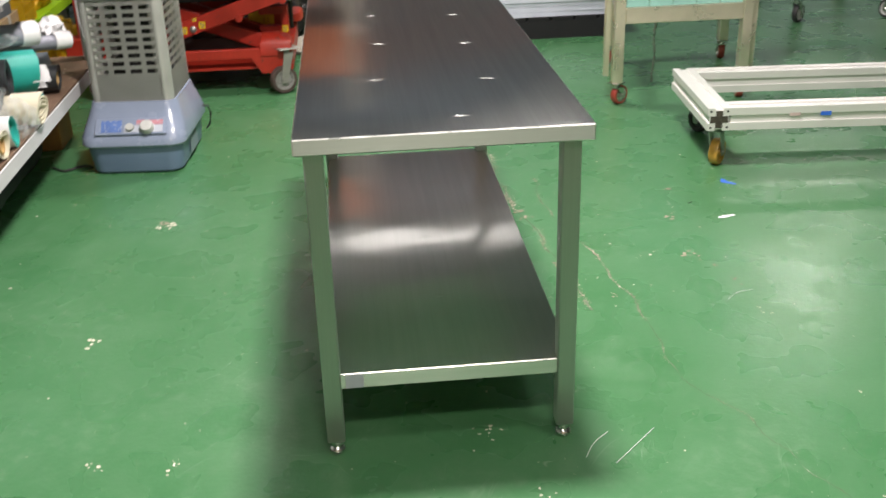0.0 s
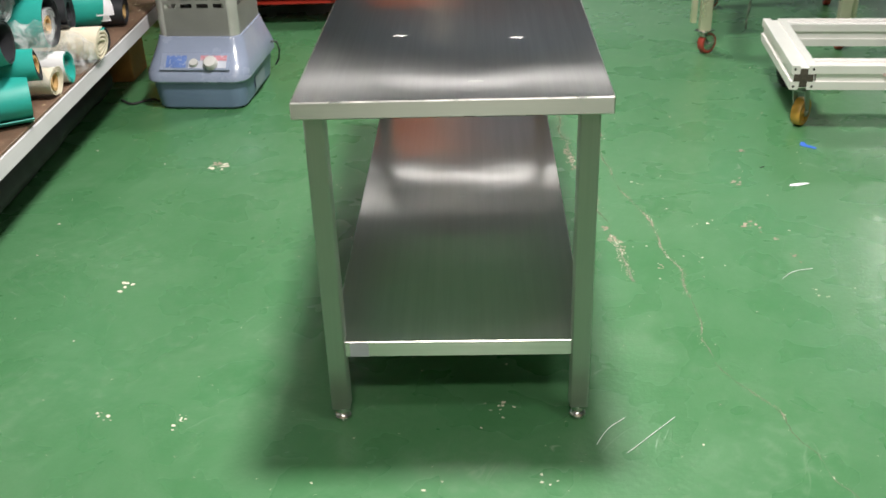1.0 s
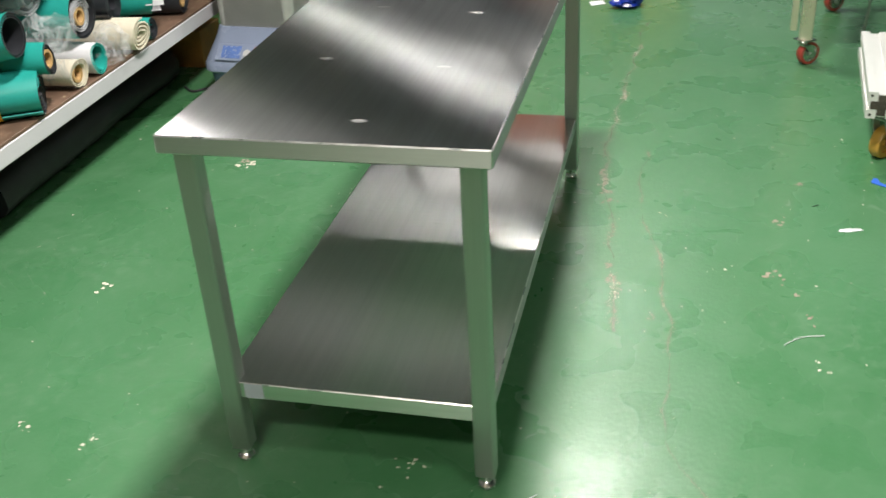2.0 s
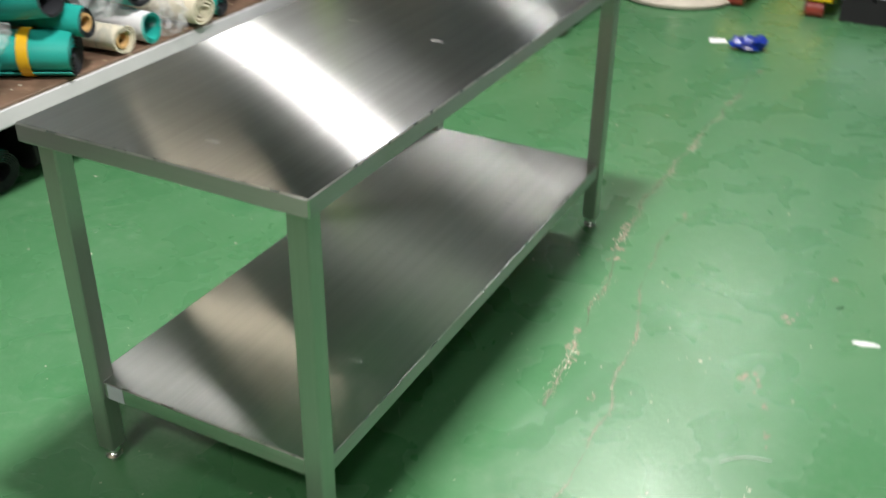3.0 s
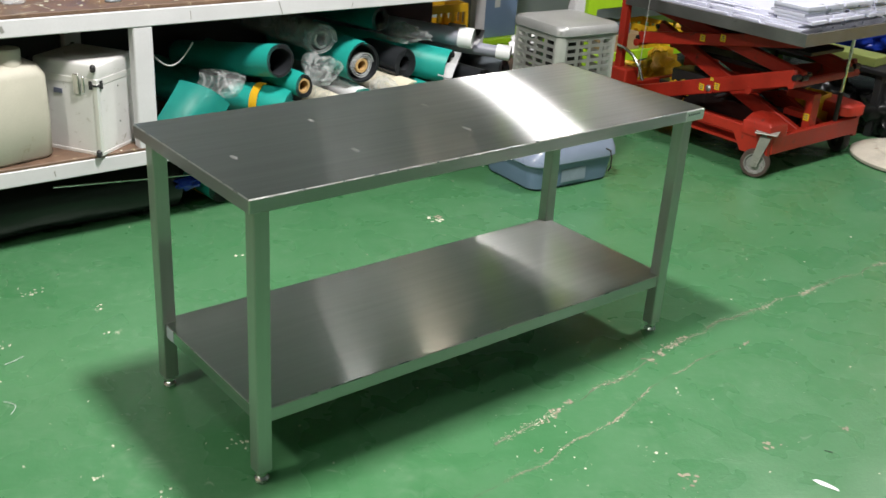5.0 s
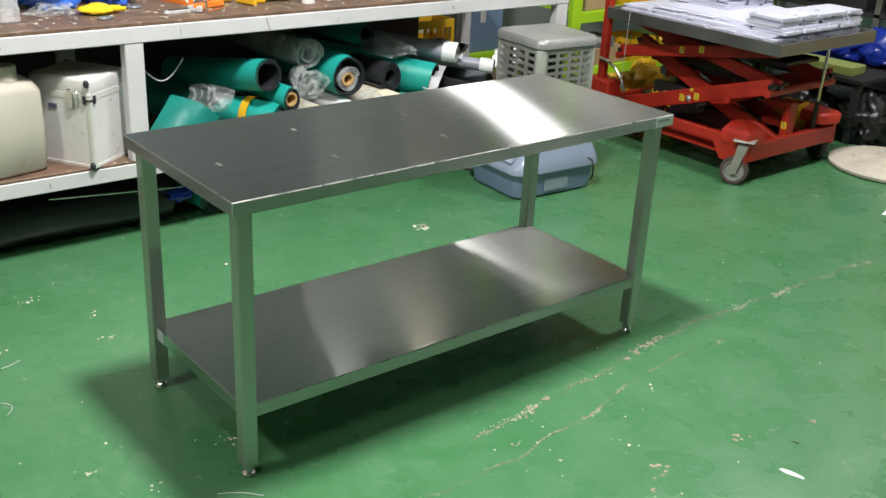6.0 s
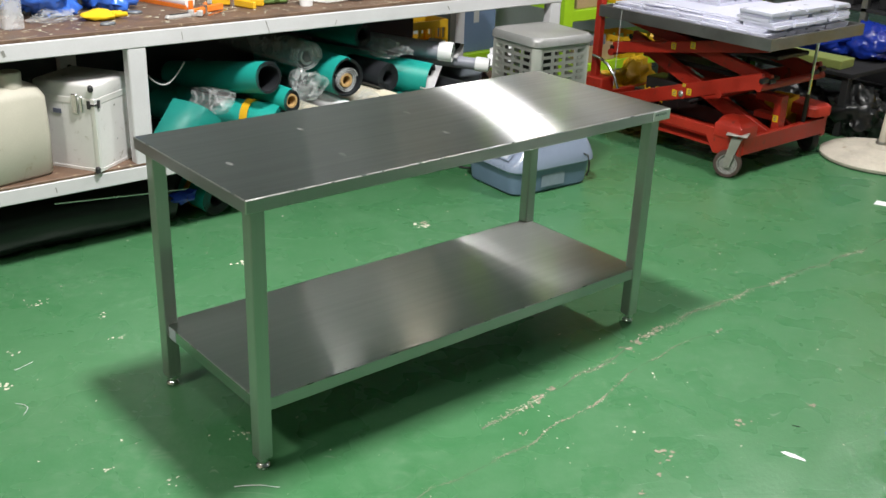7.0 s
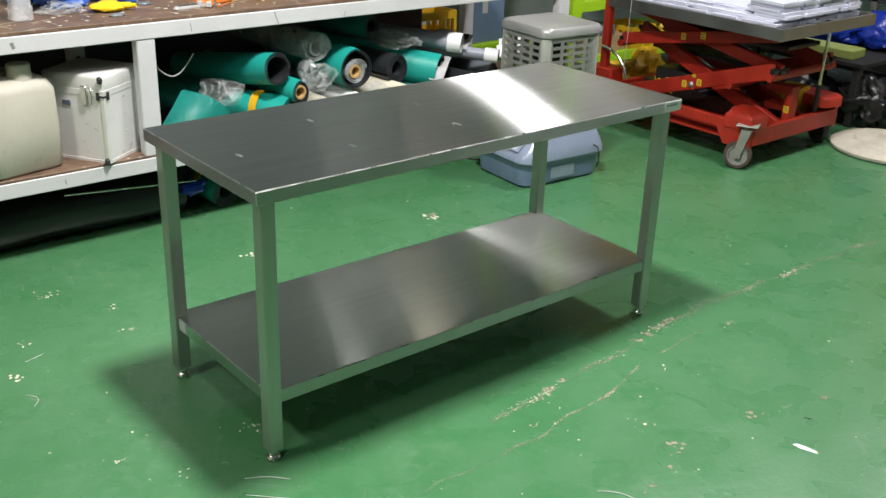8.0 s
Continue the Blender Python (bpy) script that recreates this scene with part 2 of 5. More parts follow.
BLACK_FILM = film("black_plastic_film", (0.006, 0.007, 0.008), 1.0, 0.34)


def soft(t, source, a, b, lo, hi):
    out = grey(t, source, a, b, lo, hi)
    out.node.interpolation_type = "SMOOTHSTEP"
    return out


def turned(t, yaw, stretch):
    """Floor coordinates turned by yaw degrees and then stretched."""
    spin = t.nodes.new("ShaderNodeVectorRotate")
    spin.rotation_type = "Z_AXIS"
    spin.inputs["Angle"].default_value = radians(yaw)
    t.links.new(t.nodes.new("ShaderNodeTexCoord").outputs["Object"], spin.inputs["Vector"])
    m = t.nodes.new("ShaderNodeMapping")
    m.inputs["Scale"].default_value = stretch
    t.links.new(spin.outputs["Vector"], m.inputs["Vector"])
    return m.outputs["Vector"]


def ridge(t, source, half):
    """Thin lines where a noise crosses its middle value."""
    return ramp(t, source, [(0.5 - half, (0, 0, 0)), (0.5, (1, 1, 1)), (0.5 + half, (0, 0, 0))])


def times(t, a, b):
    n = t.nodes.new("ShaderNodeMath")
    n.operation = "MULTIPLY"
    t.links.new(a, n.inputs[0])
    t.links.new(b, n.inputs[1])
    return n.outputs[0]


def floor_paint():
    """Green floor paint: glossy, trowelled unevenly, worn, scratched and dusty in places; glints on trowel ridges are
    painted in.
    """
    m, t, b = graph("green_floor_paint")
    v = coords(t)
    broad, mid = noise_of(t, v, 0.8, 3, 0.5, 0.4), noise_of(t, v, 5.0, 3, 0.5, 0.3)
    fine, speck = noise_of(t, v, 70, 3, 0.6), noise_of(t, v, 230, 2, 0.5)
    trowel = noise_of(t, turned(t, 20, (11, 2.0, 1)), 1.0, 3, 0.5, 0.25)
    drag = noise_of(t, turned(t, -65, (14, 3.0, 1)), 1.0, 3, 0.5, 0.25)
    lines = times(t, ridge(t, noise_of(t, turned(t, 24, (9, 2.4, 1)), 1.0, 2, 0.45, 0.8), 0.012), soft(t, noise_of(t, v, 4.0, 2), 0, 1, 0.56, 0.72))
    hair = times(t, ridge(t, noise_of(t, turned(t, -50, (3, 1.6, 1)), 1.0, 1, 0.4, 1.2), 0.0022), soft(t, noise_of(t, v, 7.0, 2), 0, 1, 0.62, 0.70))
    c = mix(t, soft(t, broad, 0, 1, 0.25, 0.75), (0.034, 0.146, 0.050), (0.050, 0.176, 0.072))
    c = mix(t, soft(t, mid, 0, 0.32, 0.25, 0.85), c, (0.098, 0.217, 0.114))
    c = mix(t, soft(t, trowel, 0, 0.10, 0.20, 0.85), c, (0.120, 0.265, 0.140))
    c = mix(t, soft(t, drag, 0, 0.08, 0.20, 0.85), c, (0.115, 0.245, 0.135))
    mottle, scuff = noise_of(t, v, 15, 9, 0.72, 0.3), noise_of(t, turned(t, 35, (26, 7, 1)), 1.0, 7, 0.7, 0.4)
    c = mix(t, soft(t, mottle, 0, 0.14, 0.25, 0.80), c, (0.110, 0.250, 0.130))
    c = mix(t, soft(t, scuff, 0, 0.22, 0.50, 0.85), c, (0.150, 0.285, 0.170))
    c = mix(t, soft(t, noise_of(t, v, 6.5, 9, 0.75, 0.5), 0, 0.08, 0.45, 0.80), c, (0.024, 0.100, 0.036))
    c = mix(t, soft(t, fine, 0, 0.10, 0.30, 0.80), c, (0.030, 0.112, 0.042))
    c = mix(t, times(t, soft(t, noise_of(t, v, 30, 3, 0.5, 0.4), 0, 1, 0.40, 0.90), soft(t, noise_of(t, v, 2.2, 3), 0, 0.3, 0.35, 0.75)), c, (0.22, 0.31, 0.22))
    # Light caught by trowel ridges, painted as thin pale lines.
    c = mix(t, times(t, lines, soft(t, mid, 0.05, 0.35, 0.3, 0.7)), c, (0.26, 0.36, 0.26))
    c = mix(t, times(t, hair, soft(t, mid, 0.3, 0.8, 0.3, 0.7)), c, (0.30, 0.38, 0.29))
    c = mix(t, soft(t, speck, 0, 0.6, 0.73, 0.79), c, (0.36, 0.40, 0.28))
    t.links.new(c, b.inputs["Base Color"])
    t.links.new(soft(t, mid, 0.24, 0.34, 0.25, 0.78), b.inputs["Roughness"])
    b.inputs["Specular IOR Level"].default_value = 0.62
    one = bump(t, trowel, 0.3, 0.0045, b)
    two = bump(t, mid, 0.3, 0.0035, b, one)
    three = bump(t, lines, 0.4, 0.0012, b, two)
    bump(t, fine, 0.5, 0.0014, b, three)
    return m


FLOOR_PAINT = floor_paint()


# ---------- mesh helpers ----------
def box(bm, x0, x1, y0, y1, z0, z1, bevel=0.0, segments=2, mat=0, m=None):
    made = bmesh.ops.create_cube(bm, size=1)["verts"]
    for v in made:
        v.co = Vector(((x0 + x1) / 2 + v.co.x * (x1 - x0), (y0 + y1) / 2 + v.co.y * (y1 - y0), (z0 + z1) / 2 + v.co.z * (z1 - z0)))
    faces = {f for v in made for f in v.link_faces}
    if m is not None:
        bmesh.ops.transform(bm, matrix=m, verts=made)
    for f in faces:
        f.material_index = mat
    if bevel:
        edges = list({e for v in made for e in v.link_edges})
        bmesh.ops.bevel(bm, geom=edges, offset=bevel, segments=1 if bevel < 0.008 else segments, profile=0.5, affect="EDGES", material=-1)
    return bm


def along(p, q):
    p, q = Vector(p), Vector(q)
    return Matrix.Translation((p + q) / 2) @ (q - p).to_track_quat("Z", "Y").to_matrix().to_4x4(), (q - p).length


def rod(bm, p, q, r, r2=None, sides=16, mat=0, caps=True):
    m, length = along(p, q)
    made = bmesh.ops.create_cone(bm, cap_ends=caps, segments=sides, radius1=r, radius2=r if r2 is None else r2, depth=length, matrix=m)["verts"]
    for f in {f for v in made for f in v.link_faces}:
        f.material_index = mat
    return bm


def bar(bm, p, q, w, h, bevel=0.002, mat=0):
    """A square bar from p to q; w across, h upwards."""
    p, q = Vector(p), Vector(q)
    d = (q - p).normalized()
    side = d.cross(Vector((0, 0, 1)))
    side = side.normalized() if side.length > 1e-3 else Vector((1, 0, 0))
    up = side.cross(d)
    m = Matrix((side, d, up)).transposed().to_4x4()
    m.translation = (p + q) / 2
    ln = (q - p).length
    return box(bm, -w / 2, w / 2, -ln / 2, ln / 2, -h / 2, h / 2, bevel, 2, mat, m)


def lathe(bm, profile, sides=24, mat=0, m=None):
    """Turn (radius, height) pairs round z."""
    rings = []
    for r, z in profile:
        if r < 1e-5:
            rings.append([bm.verts.new((0, 0, z))])
        else:
            rings.append([bm.verts.new((r * math.cos(a), r * math.sin(a), z)) for a in (2 * math.pi * i / sides for i in range(sides))])
    made = [v for ring in rings for v in ring]
    for a, b in zip(rings, rings[1:]):
        for i in range(sides):
            j = (i + 1) % sides
            if len(a) == 1 and len(b) > 1:
                f = bm.faces.new((a[0], b[j], b[i]))
            elif len(b) == 1 and len(a) > 1:
                f = bm.faces.new((a[i], a[j], b[0]))
            elif len(a) > 1:
                f = bm.faces.new((a[i], a[j], b[j], b[i]))
            else:
                continue
            f.material_index = mat
    if m is not None:
        bmesh.ops.transform(bm, matrix=m, verts=made)
    return bm


def prism(bm, outline, axis, lo, hi, mat=0, bevel=0.0, m=None):
    """Extrude a 2D outline along an axis (0 x, 1 y, 2 z)."""
    def put(u, v, w):
        return {0: (w, u, v), 1: (u, w, v), 2: (u, v, w)}[axis]
    a = [bm.verts.new(put(u, v, lo)) for u, v in outline]
    b = [bm.verts.new(put(u, v, hi)) for u, v in outline]
    faces = [bm.faces.new(a), bm.faces.new(b[::-1])]
    for i in range(len(a)):
        j = (i + 1) % len(a)
        faces.append(bm.faces.new((a[i], b[i], b[j], a[j])))
    for f in faces:
        f.material_index = mat
    bmesh.ops.recalc_face_normals(bm, faces=faces)
    if m is not None:
        bmesh.ops.transform(bm, matrix=m, verts=a + b)
    if bevel:
        bmesh.ops.bevel(bm, geom=list({e for f in faces for e in f.edges}), offset=bevel, segments=1, profile=0.5, affect="EDGES", material=-1)
    return bm


def hose(bm, points, r, sides=7, mat=0):
    """A bent wire or tube through points."""
    pts = [Vector(p) for p in points]
    rings = []
    for i, p in enumerate(pts):
        d = (pts[min(i + 1, len(pts) - 1)] - pts[max(i - 1, 0)]).normalized()
        s = d.cross(Vector((0, 0, 1)))
        s = s.normalized() if s.length > 1e-3 else Vector((1, 0, 0))
        u = s.cross(d)
        rings.append([bm.verts.new(p + r * (math.cos(a) * s + math.sin(a) * u)) for a in (2 * math.pi * k / sides for k in range(sides))])
    for a, b in zip(rings, rings[1:]):
        for k in range(sides):
            f = bm.faces.new((a[k], a[(k + 1) % sides], b[(k + 1) % sides], b[k]))
            f.material_index = mat
    for ring in (rings[0][::-1], rings[-1]):
        bm.faces.new(ring).material_index = mat
    return bm


def crumple(bm, size, seed, level=3, amount=0.25, scale=2.4, flat=0.0, mat=0):
    """A crumpled lump of film with creases and flat facets, resting on z = 0."""
    made = bmesh.ops.create_icosphere(bm, subdivisions=level, radius=1.0)["verts"]
    shift = Vector((seed * 3.1, seed * 1.7, seed * 0.9))
    rnd = random.Random(seed)
    for v in made:
        p = v.co.normalized()
        fold = noise.noise(p * scale * 0.7 + shift) * 1.1 + abs(noise.noise(p * scale * 1.6 + shift)) * 0.9 - 0.3
        r = 1 + amount * fold * 1.4 + rnd.uniform(-1, 1) * amount * 0.28
        q = p + Vector((rnd.uniform(-1, 1), rnd.uniform(-1, 1), rnd.uniform(-1, 1))) * 0.05
        v.co = Vector((q.x * r * size[0], q.y * r * size[1], q.z * r * size[2]))
    low = -size[2] * (1 - flat) * 0.8
    for v in made:
        v.co.z = max(v.co.z, low) - low
    for f in {f for v in made for f in v.link_faces}:
        f.material_index = mat
    return bm


def finish(bm, name, mats, smooth=29):
    bmesh.ops.recalc_face_normals(bm, faces=bm.faces[:])
    me = bpy.data.meshes.new(name)
    bm.to_mesh(me)
    bm.free()
    for mm in mats if isinstance(mats, (list, tuple)) else [mats]:
        me.materials.append(mm)
    if smooth:
        me.shade_smooth()
        me.set_sharp_from_angle(angle=radians(smooth))
    return me


def part(name, bm, material, parent, label="", smooth=29, at=None):
    ob = new(name, finish(bm, name, material, smooth))
    ob.parent = parent
    if at is not None:
        ob.matrix_basis = at
    return tagged(ob, label) if label else ob


def thing(name, label, category, m=None, group="", kind=""):
    ob = new(name)
    ob.empty_display_size = 0.05
    if m is not None:
        ob.matrix_world = m
    return tagged(ob, label, category, group, kind)


def single(name, bm, material, label, category, m=None, group="", kind="", smooth=29):
    ob = new(name, finish(bm, name, material, smooth))
    if m is not None:
        ob.matrix_world = m
    return tagged(ob, label, category, group, kind)


def B():
    return bmesh.new()


# ---------- the hall ----------
single("floor", box(B(), -3.4, 7.4, -3.9, 9.4, -0.12, 0.0), FLOOR_PAINT, "glossy green painted concrete floor, worn and speckled", "floor", kind="structure", smooth=0)
# Walls and roof are unseen, added to enclose the light and tint reflections.
single("wall_west", box(B(), -3.5, -3.4, -4.0, 9.5, -0.12, 3.9), WEST_PAINT, "plain pale grey wall added to close the hall", "wall", kind="structure", smooth=0)
single("wall_east", box(B(), 7.4, 7.5, -4.0, 9.5, -0.12, 3.9), WALL_PAINT, "plain grey wall added to close the hall", "wall", kind="structure", smooth=0)
single("wall_north", box(B(), -3.4, 7.4, 9.4, 9.5, -0.12, 3.9), NORTH_PAINT, "plain blue-grey wall added to close the hall", "wall", kind="structure", smooth=0)
single("wall_south", box(B(), -3.4, 7.4, -4.0, -3.9, -0.12, 3.9), SOUTH_PAINT, "plain beige wall added to close the hall", "wall", kind="structure", smooth=0)
single("ceiling", box(B(), -3.5, 7.5, -4.0, 9.5, 3.9, 4.0), CEILING_PAINT, "plain grey roof added to close the hall", "ceiling", kind="structure", smooth=0)


# ---------- stainless work table ----------
def work_table():
    t = thing("work_table", "brushed stainless steel work table with lower shelf on green floor", "table")
    def sheet(*size):
        """A folded sheet: brushed face, brushed lips, rubbed folds."""
        bm = box(B(), *size)
        for f in bm.faces:
            up, side, front = abs(f.normal.z) > 0.95, abs(f.normal.x) > 0.95, abs(f.normal.y) > 0.95
            f.material_index = 0 if up else 1 if side else 2 if front else 3
        return bm

    part("tabletop", sheet(-0.3, 0.3, 0.0, 1.508, 0.722, 0.757, 0.0025, 2), [STEEL_Y, LIP_Y, LIP_X, EDGE_STEEL], t)
    part("shelf", sheet(-0.272, 0.272, 0.030, 1.478, 0.170, 0.208, 0.002, 2), [SHELF_STEEL, LIP_Y, SHELF_LIP, EDGE_STEEL], t)
    for x in (-0.262, 0.258):
        for y in (0.042, 1.468):
            bm = box(B(), x - 0.02, x + 0.02, y - 0.02, y + 0.02, 0.034, 0.7215, 0.003, 2)
            leg = part("leg", bm, STEEL_Z, t)
            foot = lathe(B(), [(0, 0), (0.012, 0.0), (0.0175, 0.004), (0.0185, 0.010), (0.015, 0.016), (0.0105, 0.019), (0.0155, 0.022), (0.0165, 0.030), (0.0165, 0.036), (0, 0.036)], 20, 0, pose(x, y, 0))
            part("foot", foot, CHROME, leg, "zinc-plated adjustable foot")
    lab = part("label_sticker", box(B(), 0.2995, 0.3012, 1.426, 1.505, 0.7245, 0.7555, 0.0004, 1), PAPER, t, "white printed sticker")
    bm = B()
    for k in range(6):
        box(bm, 0.3012, 0.3015, 1.435 + k * 0.009, 1.435 + k * 0.009 + 0.005, 0.7405, 0.7465)
    part("print", bm, INK, lab)
    part("rail_sticker", box(B(), -0.232, -0.192, 0.0290, 0.0302, 0.1715, 0.2065, 0.0003, 1), LABEL_GREY, t, "silver grey sticker")
    for z, spots in ((0.757, ((-0.12, 0.41), (0.133, 0.378), (-0.10, 0.768), (0.125, 0.735), (0.045, 0.099), (-0.11, 1.13), (0.13, 1.10))), (0.208, ((-0.188, 0.788), (0.004, 0.742), (0.176, 0.748), (0.158, 0.326), (0.147, 1.118), (-0.175, 1.151), (0.01, 0.371)))):
        for x, y in spots:
            part("weld_dimple", lathe(B(), [(0.0075, 0.0001), (0.006, 0.00035), (0.0035, 0.0006), (0.0, 0.0007)], 18, 0, pose(x, y, z) @ Matrix.Diagonal((2.1, 0.9, 1.0, 1))), WELD_MARK if z > 0.5 else SHELF_STEEL, t, "ground weld mark", smooth=60)
    return t


work_table()


# ---------- white workbench ----------
FRONT = -1.263


def workbench():
    t = thing("workbench", "long white-painted steel workbench with a stained plywood top and lower shelf", "workbench")
    y0, y1, back = -1.73, 2.62, -2.02
    for name, z0, z1 in (("top_beam", 0.772, 0.830), ("lower_beam", 0.275, 0.330)):
        part(name, box(B(), FRONT - 0.045, FRONT, y0, y1, z0, z1, 0.003), BENCH_PAINT, t)
        part("rear_beam", box(B(), back, back + 0.045, y0, y1, z0, z1, 0.003), BENCH_PAINT, t)
        for y in (y0 + 0.001, y1 - 0.046):
            part("end_beam", box(B(), back + 0.045, FRONT - 0.045, y, y + 0.045, z0 + 0.002, z1 - 0.002, 0.002), BENCH_PAINT, t)
    part("worktop", box(B(), back - 0.01, FRONT - 0.004, y0, y1, 0.830, 0.844, 0.002), BOARD, t, "scarred brown plywood worktop")
    part("lower_shelf", box(B(), back, FRONT - 0.002, y0, y1, 0.330, 0.341, 0.002), BOARD, t, "dusty brown shelf board")
    for y in (y0, 0.408, y1 - 0.07):
        part("post", box(B(), FRONT - 0.052, FRONT - 0.003, y, y + 0.07, 0.330, 0.772, 0.004), BENCH_PAINT, t)
        part("post", box(B(), back + 0.002, back + 0.047, y, y + 0.07, 0.0, 0.772, 0.004), BENCH_PAINT, t)
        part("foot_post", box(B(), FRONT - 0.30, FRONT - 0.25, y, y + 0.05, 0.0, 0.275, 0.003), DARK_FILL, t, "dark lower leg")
    # Added dark backing: the deep shade under the bench is put into its colour.
    part("shade_backing", box(B(), back - 0.014, back - 0.002, y0, 2.30, 0.0, 0.83), DARK_FILL, t, "dark backing added behind the shelf for its deep shade")
    for y, z, w, h, a in ((-0.02, 0.80, 0.012, 0.022, 20), (0.98, 0.801, 0.004, 0.05, 18), (0.62, 0.80, 0.003, 0.03, 5), (1.3, 0.79, 0.003, 0.02, -20), (0.1, 0.30, 0.004, 0.02, 10), (1.9, 0.80, 0.006, 0.02, 30)):
        part("scratch", box(B(), FRONT, FRONT + 0.0006, -w / 2, w / 2, -h / 2, h / 2, 0, 1, 0, pose(0, y, z, a)), WORN_MARK, t, "grey scratch in the paint")
    return t


workbench()


# ---------- rolls of sheet material on the lower shelf ----------
def spiral(bm, r_out, r_in, length, gauge=0.003, x_front=0.0, seed=0):
    """A sheet rolled up along -x from x_front; material 0 outside, 1 inside."""
    pitch = max(gauge * 2.2, 0.006)
    turns = max(1.4, min(5.5, (r_out - r_in) / pitch))
    n = int(turns * 26)
    rnd = random.Random(seed)
    phase, lean = rnd.uniform(0, 6.28), rnd.uniform(-0.012, 0.012)
    cols = []
    for i in range(n + 1):
        a = phase + 2 * math.pi * turns * i / n
        r = r_out + (r_in - r_out) * i / n + 0.0015 * math.sin(3 * a + seed)
        front = x_front + lean * math.sin(a + 1) - 0.004 * i / n
        ring = []
        for rr in (r, r - gauge):
            for x in (front, -length):
                ring.append(bm.verts.new((x, rr * math.cos(a), rr * math.sin(a))))
        cols.append(ring)
    for p, q in zip(cols, cols[1:]):
        for (a, b), mi in (((0, 1), 0), ((2, 3), 1), ((0, 2), 1), ((1, 3), 1)):
            bm.faces.new((p[a], q[a], q[b], p[b])).material_index = mi
    for ring in (cols[0], cols[-1]):
        bm.faces.new((ring[0], ring[1], ring[3], ring[2])).material_index = 0
    return bm


def sheet_roll(label, x, y, z, yaw, length, r_out, r_in, outer, inner, core=0.0, band="", tilt=0.0, seed=0, gauge=0.003, tube=None, film_r=0.0, flap=()):
    t = thing("material_roll", label, "roll", pose(x, y, z, 0, tilt, yaw), "rolls on the bench shelf")
    part("sheet", spiral(B(), r_out, r_in, length, gauge, 0.0, seed), [outer, inner], t, smooth=50)
    if core:
        bm = lathe(B(), [(core * 0.72, 0.0), (core, 0.0), (core, -length + 0.01), (core * 0.72, -length + 0.01), (core * 0.72, 0.0)], 22, 0, pose(-0.006, 0, 0, 0, 90, 0))
        part("core", bm, tube or CARD_CORE, t, "clear inner tube" if tube else "brown cardboard core")
    if band == "yellow":
        bm = lathe(B(), [(r_out + 0.0005, 0), (r_out + 0.002, 0.001), (r_out + 0.002, 0.034), (r_out + 0.0005, 0.035)], 26, 0, pose(-0.155, 0, 0, 0, 90, 0))
        part("tape_band", bm, YELLOW, t, "yellow tape band")
    if film_r:
        film_roll = part("inner_roll", spiral(B(), film_r, 0.034, length, 0.004, -0.012, seed + 40), [CLEAR_TUBE, CLEAR_BOTTLE], t, "clear film roll lying inside", smooth=50, at=pose(0, 0.006, -0.014))
        part("core", lathe(B(), [(0.020, 0.0), (0.030, 0.0), (0.030, -length + 0.02), (0.020, -length + 0.02), (0.020, 0.0)], 22, 0, pose(-0.016, 0, 0, 0, 90, 0)), CARD_CORE, film_roll, "brown cardboard core")
    for lip in flap:
        material, x0, x1, curve = lip
        bm = B()
        rows = [[bm.verts.new((x, y + 0.12 * x * (k > 0), z)) for x in (x0, (x0 + x1) / 2, x1)] for k, (y, z) in enumerate(curve)]
        for a, b in zip(rows, rows[1:]):
            for j in range(2):
                bm.faces.new((a[j], b[j], b[j + 1], a[j + 1]))
        bmesh.ops.solidify(bm, geom=bm.faces[:], thickness=0.0025)
        part("loose_edge", bm, material, t, "loose curled edge of the sheet", smooth=60)
    if band == "white":
        bm = lathe(B(), [(r_out + 0.0005, -0.012), (r_out + 0.0025, -0.010), (r_out + 0.0025, 0.052), (r_out + 0.0005, 0.054)], 26, 0, pose(-0.045, 0, 0, 0, 90, 0))
        part("turned_edge", bm, WHITE_SHEET, t, "white turned-over edge")
    return t


sheet_roll("rolled teal rubber sheet with a black hollow inside", -1.268, 0.982, 0.598, 12, 0.62, 0.066, 0.050, TEAL, BLACK_SHEET, tilt=-9, seed=1)
sheet_roll("rolled clear vinyl sheet around a clear inner tube", -1.37, 1.232, 0.636, 4, 0.62, 0.066, 0.046, CLEAR_TUBE, CLEAR_BOTTLE, 0.036, seed=2, gauge=0.004, tube=CLEAR_BOTTLE)
sheet_roll("thick teal and black roll on a cardboard core", -1.302, 1.385, 0.540, 3, 0.6, 0.086, 0.073, TEAL, BLACK_SHEET, seed=3, film_r=0.056)
sheet_roll("slim teal roll on a cardboard core", -1.235, 1.068, 0.497, 5, 0.7, 0.049, 0.031, TEAL, BLACK_SHEET, 0.029, seed=4)
sheet_roll("teal rubber roll held by a yellow tape band", -1.262, 1.03, 0.414, 30, 0.60, 0.072, 0.016, TEAL, BLACK_SHEET, band="yellow", seed=5)
sheet_roll("whitish film roll on a cardboard core", -1.262, 1.235, 0.392, 4, 0.66, 0.049, 0.031, CLEAR_FILM, CREAM_SHEET, 0.030, seed=6)
sheet_roll("white sheet roll lined with teal", -1.268, 1.37, 0.396, -4, 0.66, 0.054, 0.038, WHITE_SHEET, TEAL, seed=7)
sheet_roll("tight cream cloth roll", -1.235, 1.60, 0.400, 5, 0.6, 0.058, 0.010, CREAM_SHEET, CREAM_SHEET, seed=8, gauge=0.006)
sheet_roll("small teal roll beside the cream one", -1.262, 1.725, 0.382, 0, 0.6, 0.040, 0.016, TEAL, BLACK_SHEET, seed=9)
